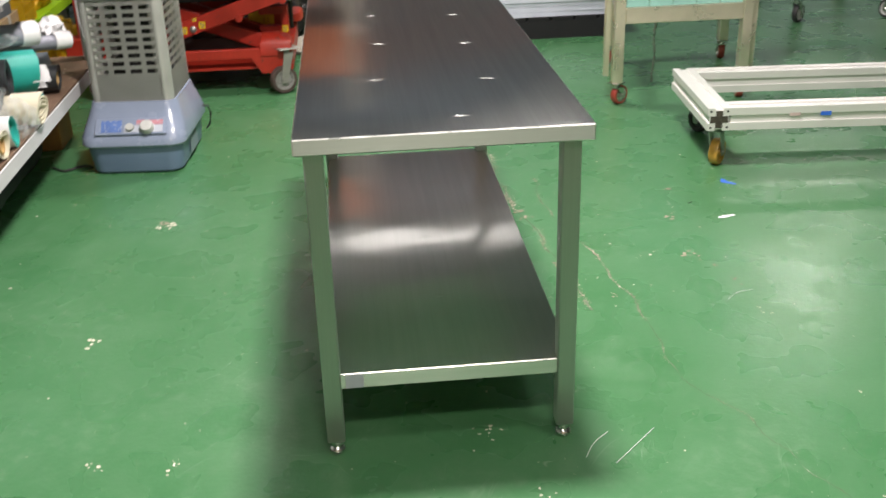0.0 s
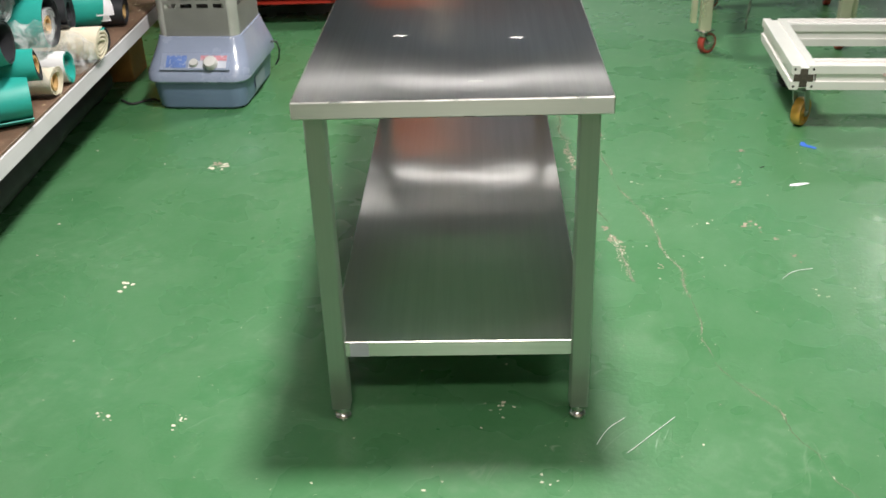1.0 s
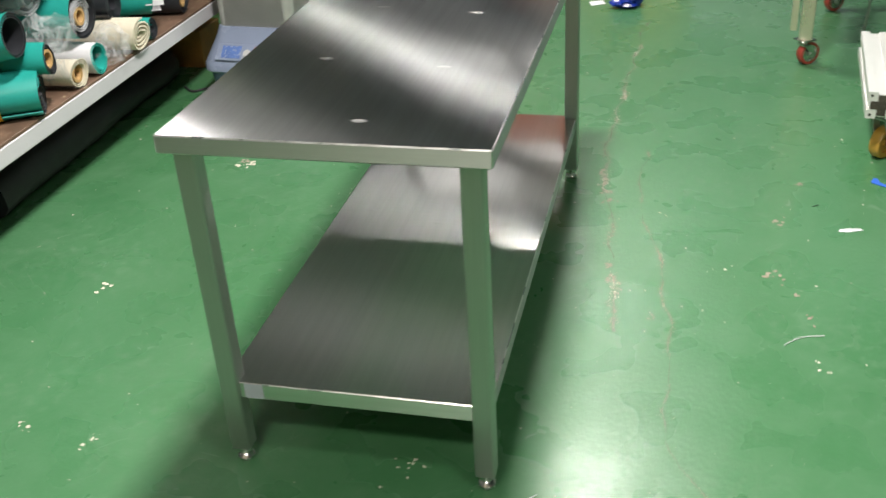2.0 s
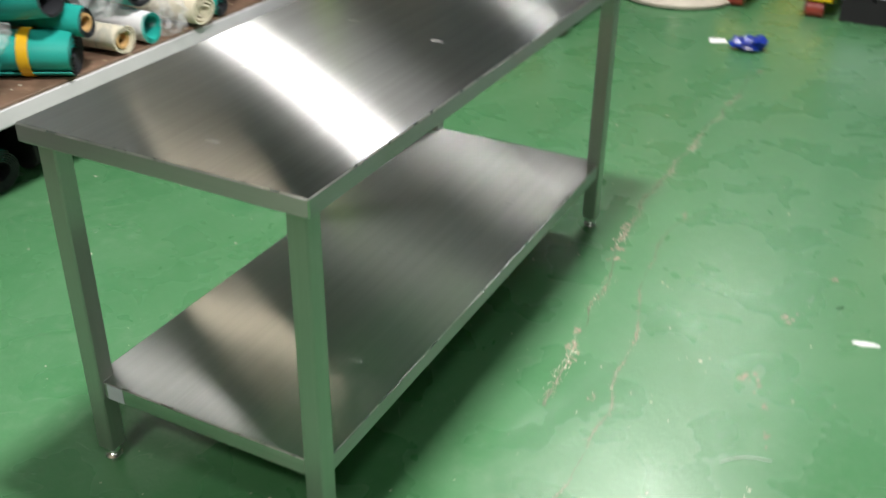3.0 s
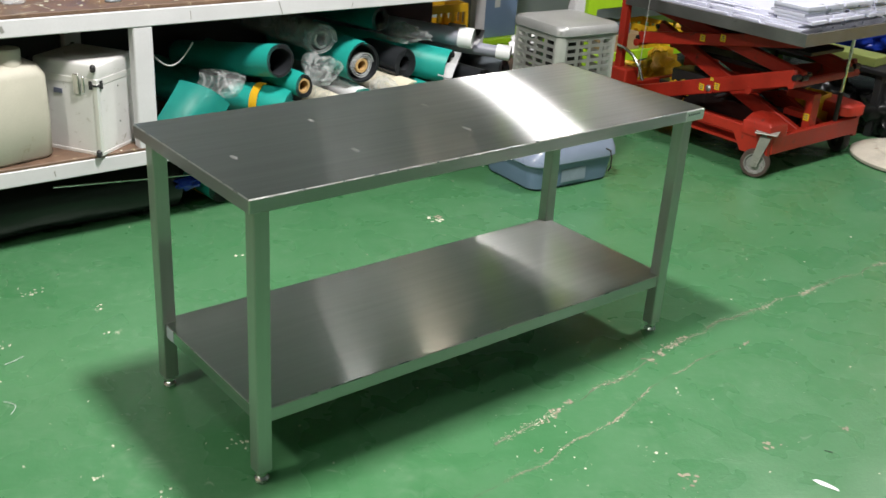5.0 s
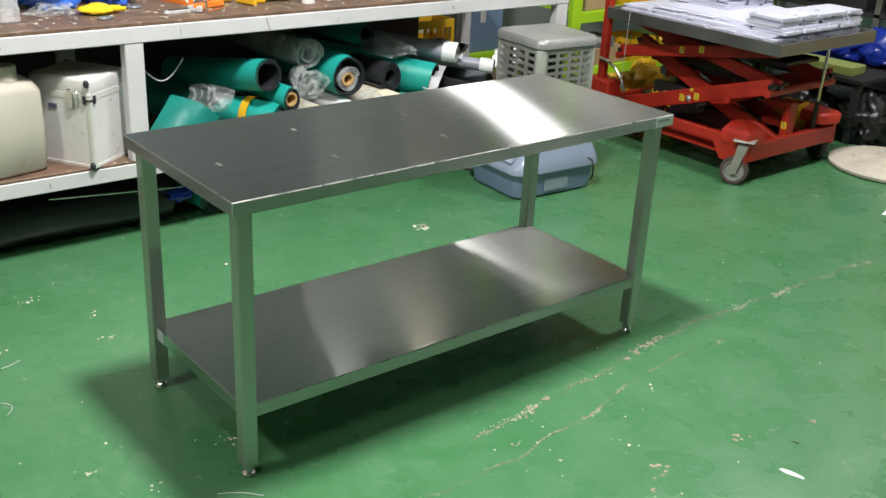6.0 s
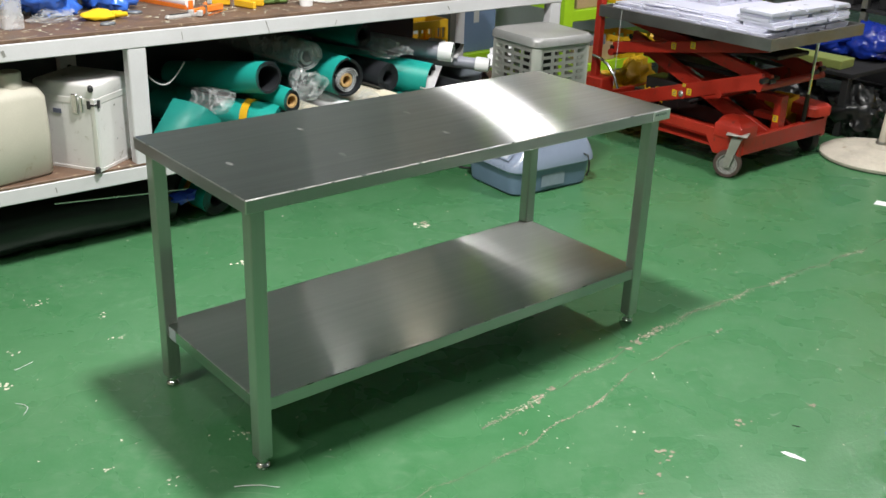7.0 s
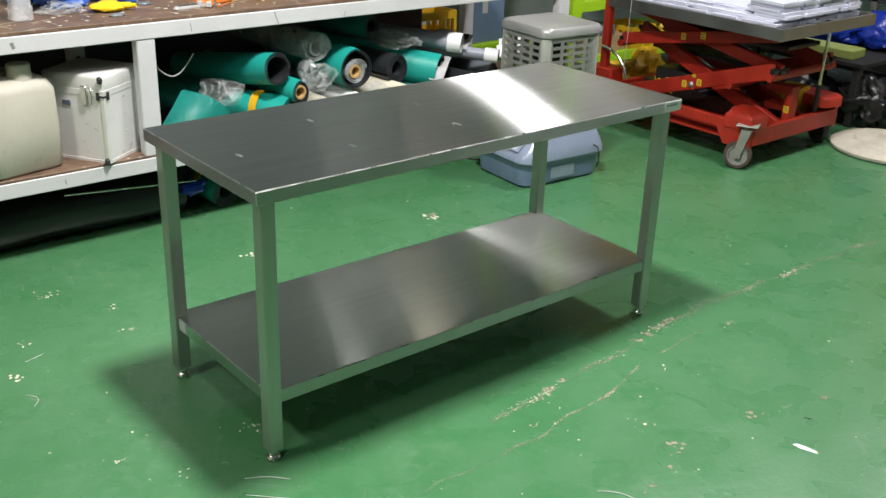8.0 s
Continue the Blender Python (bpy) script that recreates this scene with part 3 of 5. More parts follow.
sheet_roll("matt black rubber roll", -1.335, 1.625, 0.505, 6, 0.6, 0.066, 0.030, BLACK_SHEET, BLACK_SHEET, seed=10)
sheet_roll("long grey vinyl roll with a white turned edge", -1.335, 1.985, 0.580, 40, 0.66, 0.043, 0.022, VIOLET_SHEET, BLACK_SHEET, band="white", tilt=4, seed=11, flap=(
    (BLACK_SHEET, -0.16, 0.012, ((0.036, 0.022), (0.055, 0.012), (0.09, -0.004), (0.14, -0.006), (0.20, 0.004))),
    (WHITE_SHEET, -0.05, 0.026, ((0.030, -0.030), (0.055, -0.022), (0.09, -0.026), (0.14, -0.020), (0.215, 0.0))),
    (WHITE_SHEET, -0.14, -0.06, ((0.055, 0.018), (0.09, 0.004), (0.14, 0.004), (0.20, 0.014)))))
sheet_roll("slim grey vinyl roll with a white edge", -1.262, 2.150, 0.515, 40, 0.7, 0.031, 0.016, VIOLET_SHEET, BLACK_SHEET, band="white", tilt=3, seed=12)
sheet_roll("loosely rolled teal sheet with a white lining", -1.325, 1.86, 0.470, 38, 0.64, 0.078, 0.062, TEAL, BLACK_SHEET, tilt=6, seed=13, flap=(
    (WHITE_SHEET, -0.03, 0.035, ((-0.072, -0.030), (-0.060, 0.004), (-0.036, 0.024), (-0.010, 0.020))),
    (WHITE_SHEET, -0.01, 0.026, ((-0.062, -0.052), (-0.030, -0.034), (0.010, -0.006), (0.060, 0.030), (0.10, 0.046))),
    (GREY_SHEET, -0.20, -0.01, ((-0.02, -0.050), (0.03, -0.030), (0.08, 0.0), (0.12, 0.026)))))
sheet_roll("dark rubber roll on an orange core", -1.285, 2.03, 0.396, 8, 0.6, 0.052, 0.030, BLACK_SHEET, BLACK_SHEET, 0.028, seed=14)
sheet_roll("dark grey rubber roll lying at the back", -1.36, 2.22, 0.40, 10, 0.6, 0.056, 0.026, GREY_SHEET, BLACK_SHEET, seed=15)
sheet_roll("dark teal roll pushed to the back", -1.52, 1.62, 0.66, 12, 0.45, 0.055, 0.030, TEAL, BLACK_SHEET, seed=16)
sheet_roll("dark teal roll lying deep in the shelf", -1.47, 0.84, 0.42, 8, 0.5, 0.075, 0.040, TEAL, BLACK_SHEET, seed=17)


def curled_sheet():
    """A stiff sheet standing on one corner, leaning back and bowed outwards."""
    left, peak, right, low = Vector((-1.275, 0.475, 0.435)), Vector((-1.335, 0.600, 0.552)), Vector((-1.275, 0.768, 0.455)), Vector((-1.215, 0.640, 0.352))
    bm = B()
    n = 16
    out = (right - left).cross(peak - low).normalized()
    out = out if out.x > 0 else -out
    grid = []
    for i in range(n + 1):
        v = i / n
        line = []
        for j in range(n + 1):
            u = j / n
            p = left * (1 - u) * (1 - v) + low * u * (1 - v) + peak * (1 - u) * v + right * u * v
            bow = 0.045 * math.sin(math.pi * u) + 0.012 * math.sin(math.pi * v)
            line.append(bm.verts.new(p + out * bow))
        grid.append(line)
    for i in range(n):
        for j in range(n):
            bm.faces.new((grid[i][j], grid[i + 1][j], grid[i + 1][j + 1], grid[i][j + 1]))
    bmesh.ops.solidify(bm, geom=bm.faces[:], thickness=0.003)
    return single("rubber_sheet", bm, TEAL, "loose teal rubber sheet bowed outwards on the shelf", "sheet", smooth=60)


curled_sheet()


def plastic_bag(label, x, y, z, size, seed, material, yaw=0, amount=0.3):
    return single("plastic_bag", crumple(B(), size, seed, 3 if max(size) < 0.12 else 4, amount, 2.2), material, label, "plastic bag", pose(x, y, z, 0, 0, yaw), smooth=26 if max(size) < 0.12 else 75)


plastic_bag("crumpled clear plastic film on the teal sheet", -1.37, 0.79, 0.47, (0.085, 0.075, 0.05), 3, CLEAR_FILM, 20)
plastic_bag("crumpled clear plastic film between the rolls", -1.32, 1.19, 0.475, (0.10, 0.075, 0.065), 5, CLEAR_FILM, -15)
plastic_bag("crumpled clear plastic film over the rolls", -1.45, 1.68, 0.575, (0.13, 0.085, 0.045), 7, CLEAR_FILM, 20)
plastic_bag("crumpled clear plastic film under the thick roll", -1.30, 1.475, 0.345, (0.07, 0.075, 0.07), 9, CLEAR_FILM, 0)

single("wire", hose(B(), [(-1.36, 0.50 + 0.014 * k, 0.665 - 0.07 * math.sin(k / 12 * math.pi) + 0.001 * k) for k in range(13)], 0.0028), GREY_HUB, "thin grey wire sagging under the bench top", "wire", smooth=60)


# ---------- canister and flight case on the lower shelf ----------
def rounded(hx, hy, rad, n=6):
    pts = []
    for cx, cy, a0 in ((hx - rad, hy - rad, 0), (-hx + rad, hy - rad, 90), (-hx + rad, -hy + rad, 180), (hx - rad, -hy + rad, 270)):
        for k in range(n + 1):
            a = radians(a0 + 90 * k / n)
            pts.append((cx + rad * math.cos(a), cy + rad * math.sin(a)))
    return pts


def loft(bm, levels, mat=0, close=True):
    """Stack rounded rectangles: (z, half x, half y, corner radius, shift x, shift y)."""
    rings = []
    for z, hx, hy, rad, *shift in levels:
        sx, sy = shift if shift else (0, 0)
        rings.append([bm.verts.new((x + sx, y + sy, z)) for x, y in rounded(hx, hy, min(rad, hx * 0.98, hy * 0.98))])
    for a, b in zip(rings, rings[1:]):
        for i in range(len(a)):
            j = (i + 1) % len(a)
            bm.faces.new((a[i], a[j], b[j], b[i])).material_index = mat
    if close:
        bm.faces.new(rings[0][::-1]).material_index = mat
        bm.faces.new(rings[-1]).material_index = mat
    return bm


def canister():
    t = thing("canister", "milky white plastic canister with a screw cap", "canister", pose(-1.425, -0.032, 0.341, 0, 0, 12))
    part("body", loft(B(), [(0.0, 0.125, 0.125, 0.03), (0.012, 0.137, 0.137, 0.035), (0.15, 0.14, 0.14, 0.035), (0.285, 0.138, 0.138, 0.04), (0.318, 0.125, 0.125, 0.05), (0.332, 0.09, 0.09, 0.05)]), CAN_WHITE, t, smooth=50)
    cap = part("cap", lathe(B(), [(0, 0.378), (0.036, 0.378), (0.040, 0.372), (0.040, 0.340), (0.043, 0.334), (0.043, 0.318), (0, 0.318)], 24, 0, pose(0.072, 0.035, 0)), CAN_WHITE, t, "ribbed white screw cap")
    part("handle", hose(B(), [(-0.10, -0.02, 0.325), (-0.095, -0.02, 0.362), (-0.06, -0.015, 0.372), (-0.015, 0.0, 0.362), (0.0, 0.005, 0.328)], 0.013, 10), CAN_WHITE, t, smooth=60)
    return t


canister()


def flight_case():
    t = thing("equipment_case", "scuffed white panel case with black metal corners and a latch", "case", pose(-1.420, 0.290, 0.341, 0, 0, 33))
    hx, hy, h = 0.128, 0.118, 0.322
    part("body", box(B(), -hx, hx, -hy, hy, 0.0, h * 0.80, 0.004), CASE_WHITE, t)
    part("lid", box(B(), -hx, hx, -hy, hy, h * 0.80 + 0.002, h, 0.012, 3), CASE_WHITE, t)
    for z0, z1 in ((0.0, 0.012), (h * 0.80 - 0.01, h * 0.80 + 0.012)):
        part("edge_rail", box(B(), -hx - 0.002, hx + 0.002, -hy - 0.002, hy + 0.002, z0, z1, 0.001), ALLOY, t, "aluminium edge rail")
    for sx in (-1, 1):
        for sy in (-1, 1):
            part("corner_rail", box(B(), sx * hx - 0.012 * (sx > 0) - 0.003 * (sx < 0), sx * hx + 0.003 * (sx > 0) + 0.012 * (sx < 0), sy * hy - 0.012 * (sy > 0) - 0.003 * (sy < 0), sy * hy + 0.003 * (sy > 0) + 0.012 * (sy < 0), 0.012, h * 0.79, 0.001), ALLOY, t, "aluminium corner rail")
            for z in (0.008, h - 0.014):
                part("corner_cap", box(B(), sx * hx - 0.015, sx * hx + 0.004, sy * hy - 0.015, sy * hy + 0.004, z - 0.012, z + 0.014, 0.006, 2), BLACK_RUBBER, t, "black corner cap")
    part("latch", box(B(), hx - 0.088, hx - 0.064, -hy - 0.010, -hy - 0.0025, h * 0.66, h * 0.88, 0.002), CHROME, t, "worn metal latch")
    part("latch_plate", box(B(), hx - 0.055, hx - 0.044, -hy - 0.008, -hy - 0.0025, h * 0.68, h * 0.86, 0.002), CHROME, t)
    bm = B()
    box(bm, hx - 0.022, hx + 0.006, -hy - 0.007, -hy + 0.022, h * 0.765, h * 0.785, 0.001)
    box(bm, hx - 0.026, hx - 0.014, -hy - 0.008, -hy - 0.0025, h * 0.73, h * 0.82, 0.001)
    box(bm, hx + 0.0025, hx + 0.008, -hy + 0.014, -hy + 0.026, h * 0.73, h * 0.82, 0.001)
    part("clasp", bm, BLACK_RUBBER, t, "black corner clasp")
    part("name_plate", box(B(), -0.045, -0.012, -hy - 0.0035, -hy - 0.0002, h * 0.64, h * 0.69), INK, t, "small dark plate")
    for x, z in ((0.06, 0.70), (0.06, 0.30), (0.2, 0.72)):
        part("rivet", lathe(B(), [(0, 0.0022), (0.003, 0.0015), (0.004, 0.0)], 10, 0, pose(hx, -0.06 + x, h * z, 0, 90)), OLD_STEEL, t)
    return t


flight_case()

# ---------- under the bench ----------
OCHRE = plain("ochre_stained_wood", (0.36, 0.17, 0.04), 0.6, 0, 0.3, 12, 180, 0.2)
def tarp(label, p, q, r, material, seed):
    bm = B()
    d, n, s = Vector(q) - Vector(p), 30, 16
    rings = []
    for i in range(n + 1):
        c = Vector(p) + d * (i / n)
        ring = []
        for k in range(s):
            a = 2 * math.pi * k / s
            rr = r * (1 + 0.16 * noise.noise(Vector((c.y * 5 + seed, math.cos(a) * 1.5, math.sin(a) * 1.5))))
            ring.append(bm.verts.new(c + Vector((rr * math.cos(a), 0, rr * math.sin(a)))))
        rings.append(ring)
    for a, b in zip(rings, rings[1:]):
        for k in range(s):
            bm.faces.new((a[k], a[(k + 1) % s], b[(k + 1) % s], b[k]))
    bm.faces.new(rings[0]), bm.faces.new(rings[-1][::-1])
    return single("tarpaulin", bm, material, label, "tarpaulin", smooth=60)


tarp("rolled glossy black tarpaulin under the bench", (-1.52, -1.6, 0.105), (-1.50, 0.62, 0.105), 0.10, BLACK_FILM, 1)
tarp("second rolled black tarpaulin under the bench", (-1.72, -1.5, 0.105), (-1.70, 1.7, 0.105), 0.10, BLACK_FILM, 4)
tarp("low black tarpaulin lying under the bench", (-1.50, 0.95, 0.075), (-1.52, 2.2, 0.075), 0.07, BLACK_RUBBER, 7)
single("metal_rod", rod(B(), (-1.395, 0.13, 0.202), (-1.395, 0.66, 0.155), 0.004), CHROME, "thin bright metal rod under the bench", "rod")
plastic_bag("crumpled dark blue film under the bench", -1.41, 0.645, 0.10, (0.04, 0.06, 0.03), 12, BLUE_FILM)
sheet_roll("short teal roll lying under the bench", -1.41, 0.80, 0.075, 4, 0.4, 0.068, 0.03, TEAL, BLACK_SHEET, band="yellow", seed=21)
single("wooden_box", box(B(), -1.75, -1.42, 2.36, 2.56, 0.0, 0.16, 0.004), OCHRE, "brown wooden box on the floor under the bench", "box")


# ---------- heater beside the bench ----------
SOFT_BLUE = plain("faded_blue_print", (0.10, 0.18, 0.44), 0.4, 0, 0.2, 30, 240, 0.02, (0.34, 0.38, 0.48), 0.55)
SIDE_LABEL = plain("blue_grey_label", (0.22, 0.27, 0.33), 0.4, 0, 0.15, 30, 240, 0.02)
SOFT_RED = plain("faded_red_print", (0.46, 0.20, 0.24), 0.4, 0, 0.2, 30, 240, 0.02, (0.45, 0.42, 0.48), 0.52)
def heater():
    t = thing("heater", "blue-grey kerosene heater with a slotted grey cage and metal cap", "heater", pose(-1.03, 2.235, 0.0, 0, 0, -4))
    lower = part("tank_base", loft(B(), [(0.0, 0.165, 0.215, 0.05), (0.012, 0.178, 0.228, 0.055), (0.100, 0.188, 0.239, 0.06), (0.113, 0.188, 0.239, 0.06)]), BLUE_GREY, t, smooth=40)
    part("cover", loft(B(), [(0.114, 0.196, 0.246, 0.06), (0.124, 0.205, 0.255, 0.065), (0.150, 0.205, 0.250, 0.065), (0.185, 0.195, 0.225, 0.06, 0, 0.012), (0.240, 0.178, 0.190, 0.055, 0, 0.022), (0.272, 0.168, 0.178, 0.05, 0, 0.024)]), BLUE_GREY_LIGHT, t, smooth=40)
    slope = pose(0, -0.2185, 0.1925, 44)
    panel = part("control_panel", box(B(), -0.14, 0.14, -0.036, 0.036, -0.002, 0.003, 0.002, 1, 0, slope), BLUE_GREY_LIGHT, t)
    part("sticker", box(B(), -0.115, -0.035, -0.026, 0.026, 0.0032, 0.004, 0, 1, 0, slope), SOFT_BLUE, panel, "faded blue printed sticker")
    part("sticker", box(B(), 0.02, 0.125, 0.004, 0.026, 0.0032, 0.004, 0, 1, 0, slope), SOFT_RED, panel, "faded red printed strip")
    part("sticker", box(B(), -0.025, 0.125, -0.028, 0.003, 0.0032, 0.0038, 0, 1, 0, slope), LABEL_GREY, panel, "pale grey printed strip")
    part("knob", lathe(B(), [(0, 0.024), (0.022, 0.024), (0.026, 0.018), (0.028, 0.0), (0, 0.0)], 22, 0, slope @ pose(0.065, -0.01, 0.004)), GREY_HUB, panel, "silver grey control knob")
    part("button", lathe(B(), [(0, 0.012), (0.015, 0.012), (0.017, 0.0), (0, 0.0)], 18, 0, slope @ pose(-0.002, -0.008, 0.004)), GREY_HUB, panel)
    part("side_label", box(B(), 0.1885, 0.1892, -0.08, 0.06, 0.03, 0.088), SIDE_LABEL, t, "pale printed rating label")
    # cage of punched sheet
    hx, hy, z0, z1, zs = 0.160, 0.165, 0.270, 0.665, 0.375
    cy, rows = 0.024, 9

    def punched(half, off, turn):
        """One wall of the cage: a sheet with rows of slots cut out."""
        w = half - 0.03
        xs = [-w]
        for k in range(4):
            left = -w + k * w / 2
            xs += [left + 0.010, left + w / 2 - 0.010]
        xs.append(w)
        zs = [z0, zs0]
        for k in range(rows):
            low = zs0 + k * (z1 - 0.012 - zs0) / rows
            zs += [low + 0.0075, low + (z1 - 0.012 - zs0) / rows - 0.0075]
        zs.append(z1)
        bm = B()
        grid = [[bm.verts.new((x, -off, z)) for x in xs] for z in zs]
        for i in range(len(zs) - 1):
            for j in range(len(xs) - 1):
                if i >= 2 and i % 2 == 0 and j % 2 == 1:
                    continue
                bm.faces.new((grid[i][j], grid[i][j + 1], grid[i + 1][j + 1], grid[i + 1][j]))
        bmesh.ops.solidify(bm, geom=bm.faces[:], thickness=0.003)
        bmesh.ops.transform(bm, matrix=turn, verts=bm.verts[:])
        return bm

    zs0 = zs
    for side in range(4):
        half, off = (hx, hy) if side % 2 == 0 else (hy, hx)
        part("cage_wall", punched(half, off, Matrix.Translation((0, cy, 0)) @ pose(0, 0, 0, 0, 0, 90 * side)), CAGE_GREY, t, "silver-grey punched metal wall", smooth=0)
    for sx in (-1, 1):
        for sy in (-1, 1):
            x, y = sx * (hx - 0.03), cy + sy * (hy - 0.03)
            part("cage_corner", rod(B(), (x, y, z0), (x, y, z1), 0.0305, None, 24), CAGE_GREY, t)
    part("chimney", lathe(B(), [(0.0, z0), (0.10, z0), (0.10, 0.40), (0.075, 0.42), (0.075, 0.62), (0, 0.62)], 28, 0, pose(0, cy, 0)), GREASE_OR_SHADE, t, "sooty burner chimney")
    part("cap", loft(B(), [(z1, 0.160, 0.165, 0.035, 0, cy), (z1 + 0.006, 0.168, 0.173, 0.04, 0, cy), (z1 + 0.030, 0.168, 0.173, 0.04, 0, cy), (z1 + 0.043, 0.160, 0.165, 0.04, 0, cy), (z1 + 0.050, 0.135, 0.14, 0.04, 0, cy), (z1 + 0.053, 0.09, 0.09, 0.04, 0, cy)]), CAP_GREY, t, "scratched grey metal cap", smooth=40)
    part("cable", hose(B(), [(0.200, 0.16, 0.16), (0.225, 0.165, 0.155), (0.232, 0.17, 0.12), (0.222, 0.18, 0.075), (0.205, 0.185, 0.05)], 0.004), BLACK_RUBBER, t, "short black power cable", smooth=60)
    return t


heater()
single("cable", hose(B(), [(-1.24 - 0.02 * k, 2.10 + 0.025 * math.sin(k * 0.9), 0.006) for k in range(9)], 0.005), BLACK_RUBBER, "black cable lying on the floor behind the heater", "cable", smooth=60)


# ---------- casters ----------
BROWN_TYRE = plain("dirty_brown_tyre", (0.085, 0.055, 0.048), 0.6, 0, 0.3, 18, 220, 0.2, (0.22, 0.18, 0.14), 0.62)
WORN_HUB = plain("worn_grey_hub", (0.33, 0.32, 0.31), 0.5, 0.2, 0.25, 26, 240, 0.1, (0.10, 0.09, 0.08), 0.55)
DULL_FORK = plain("dull_grey_fork", (0.34, 0.33, 0.30), 0.5, 0.3, 0.2, 18, 220, 0.1, (0.14, 0.11, 0.08), 0.6)
def caster(parent, x, y, top, r, width, tyre_mat, hub_mat, fork_mat, turn=0, offset=0.03):
    m = pose(x, y, 0, 0, 0, turn)
    c = B()
    box(c, -0.045 * r / 0.06, 0.045 * r / 0.06, -0.04 * r / 0.06, 0.04 * r / 0.06, top - 0.006, top, 0.002, 1, 0, m)
    rod(c, m @ Vector((0, 0, top - 0.006)), m @ Vector((0, 0, top - 0.022)), r * 0.38, r * 0.32, 16)
    for s in (-1, 1):
        prof = [(-0.022 * r / 0.06, top - 0.02), (0.022 * r / 0.06, top - 0.02), (offset + 0.016 * r / 0.06, r + 0.012), (offset + 0.012 * r / 0.06, r - 0.014), (offset - 0.012 * r / 0.06, r - 0.014), (offset - 0.016 * r / 0.06, r + 0.012)]
        lo = s * (width / 2 + 0.003)
        prism(c, prof, 1, min(lo, lo + s * 0.004), max(lo, lo + s * 0.004), 0, 0.0, m)
    box(c, -0.022 * r / 0.06, 0.022 * r / 0.06, -width / 2 - 0.007, width / 2 + 0.007, top - 0.026, top - 0.02, 0, 1, 0, m)
    rod(c, m @ Vector((offset, -width / 2 - 0.011, r)), m @ Vector((offset, width / 2 + 0.011, r)), 0.007, None, 10)
    body = part("caster", c, fork_mat, parent)
    lay = m @ pose(offset, 0, r, 90)
    w = width / 2
    part("tyre", lathe(B(), [(r * 0.74, -w), (r * 0.94, -w), (r, -w * 0.6), (r, w * 0.6), (r * 0.94, w), (r * 0.74, w)], 28, 0, lay), tyre_mat, body)
    part("rim", lathe(B(), [(0, -w * 0.92), (r * 0.22, -w * 0.92), (r * 0.26, -w * 0.5), (r * 0.60, -w * 0.5), (r * 0.66, -w * 0.95), (r * 0.75, -w * 0.95), (r * 0.75, w * 0.95), (r * 0.66, w * 0.95), (r * 0.60, w * 0.5), (r * 0.26, w * 0.5), (r * 0.22, w * 0.92), (0, w * 0.92)], 24, 0, lay), hub_mat, body)
    return body


# ---------- red scissor lift ----------
def warning(parent, x, y, z, w=0.030, h=0.034):
    s = part("warning_sticker", box(B(), x - w / 2, x + w / 2, y - 0.0012, y, z - h / 2, z + h / 2), YELLOW_PAINT, parent, "yellow warning sticker")
    bm = B()
    for k in range(3):
        box(bm, x - w * 0.3, x + w * 0.3, y - 0.0016, y - 0.0012, z - h * 0.3 + k * h * 0.25, z - h * 0.3 + k * h * 0.25 + h * 0.1)
    part("print", bm, INK, s)


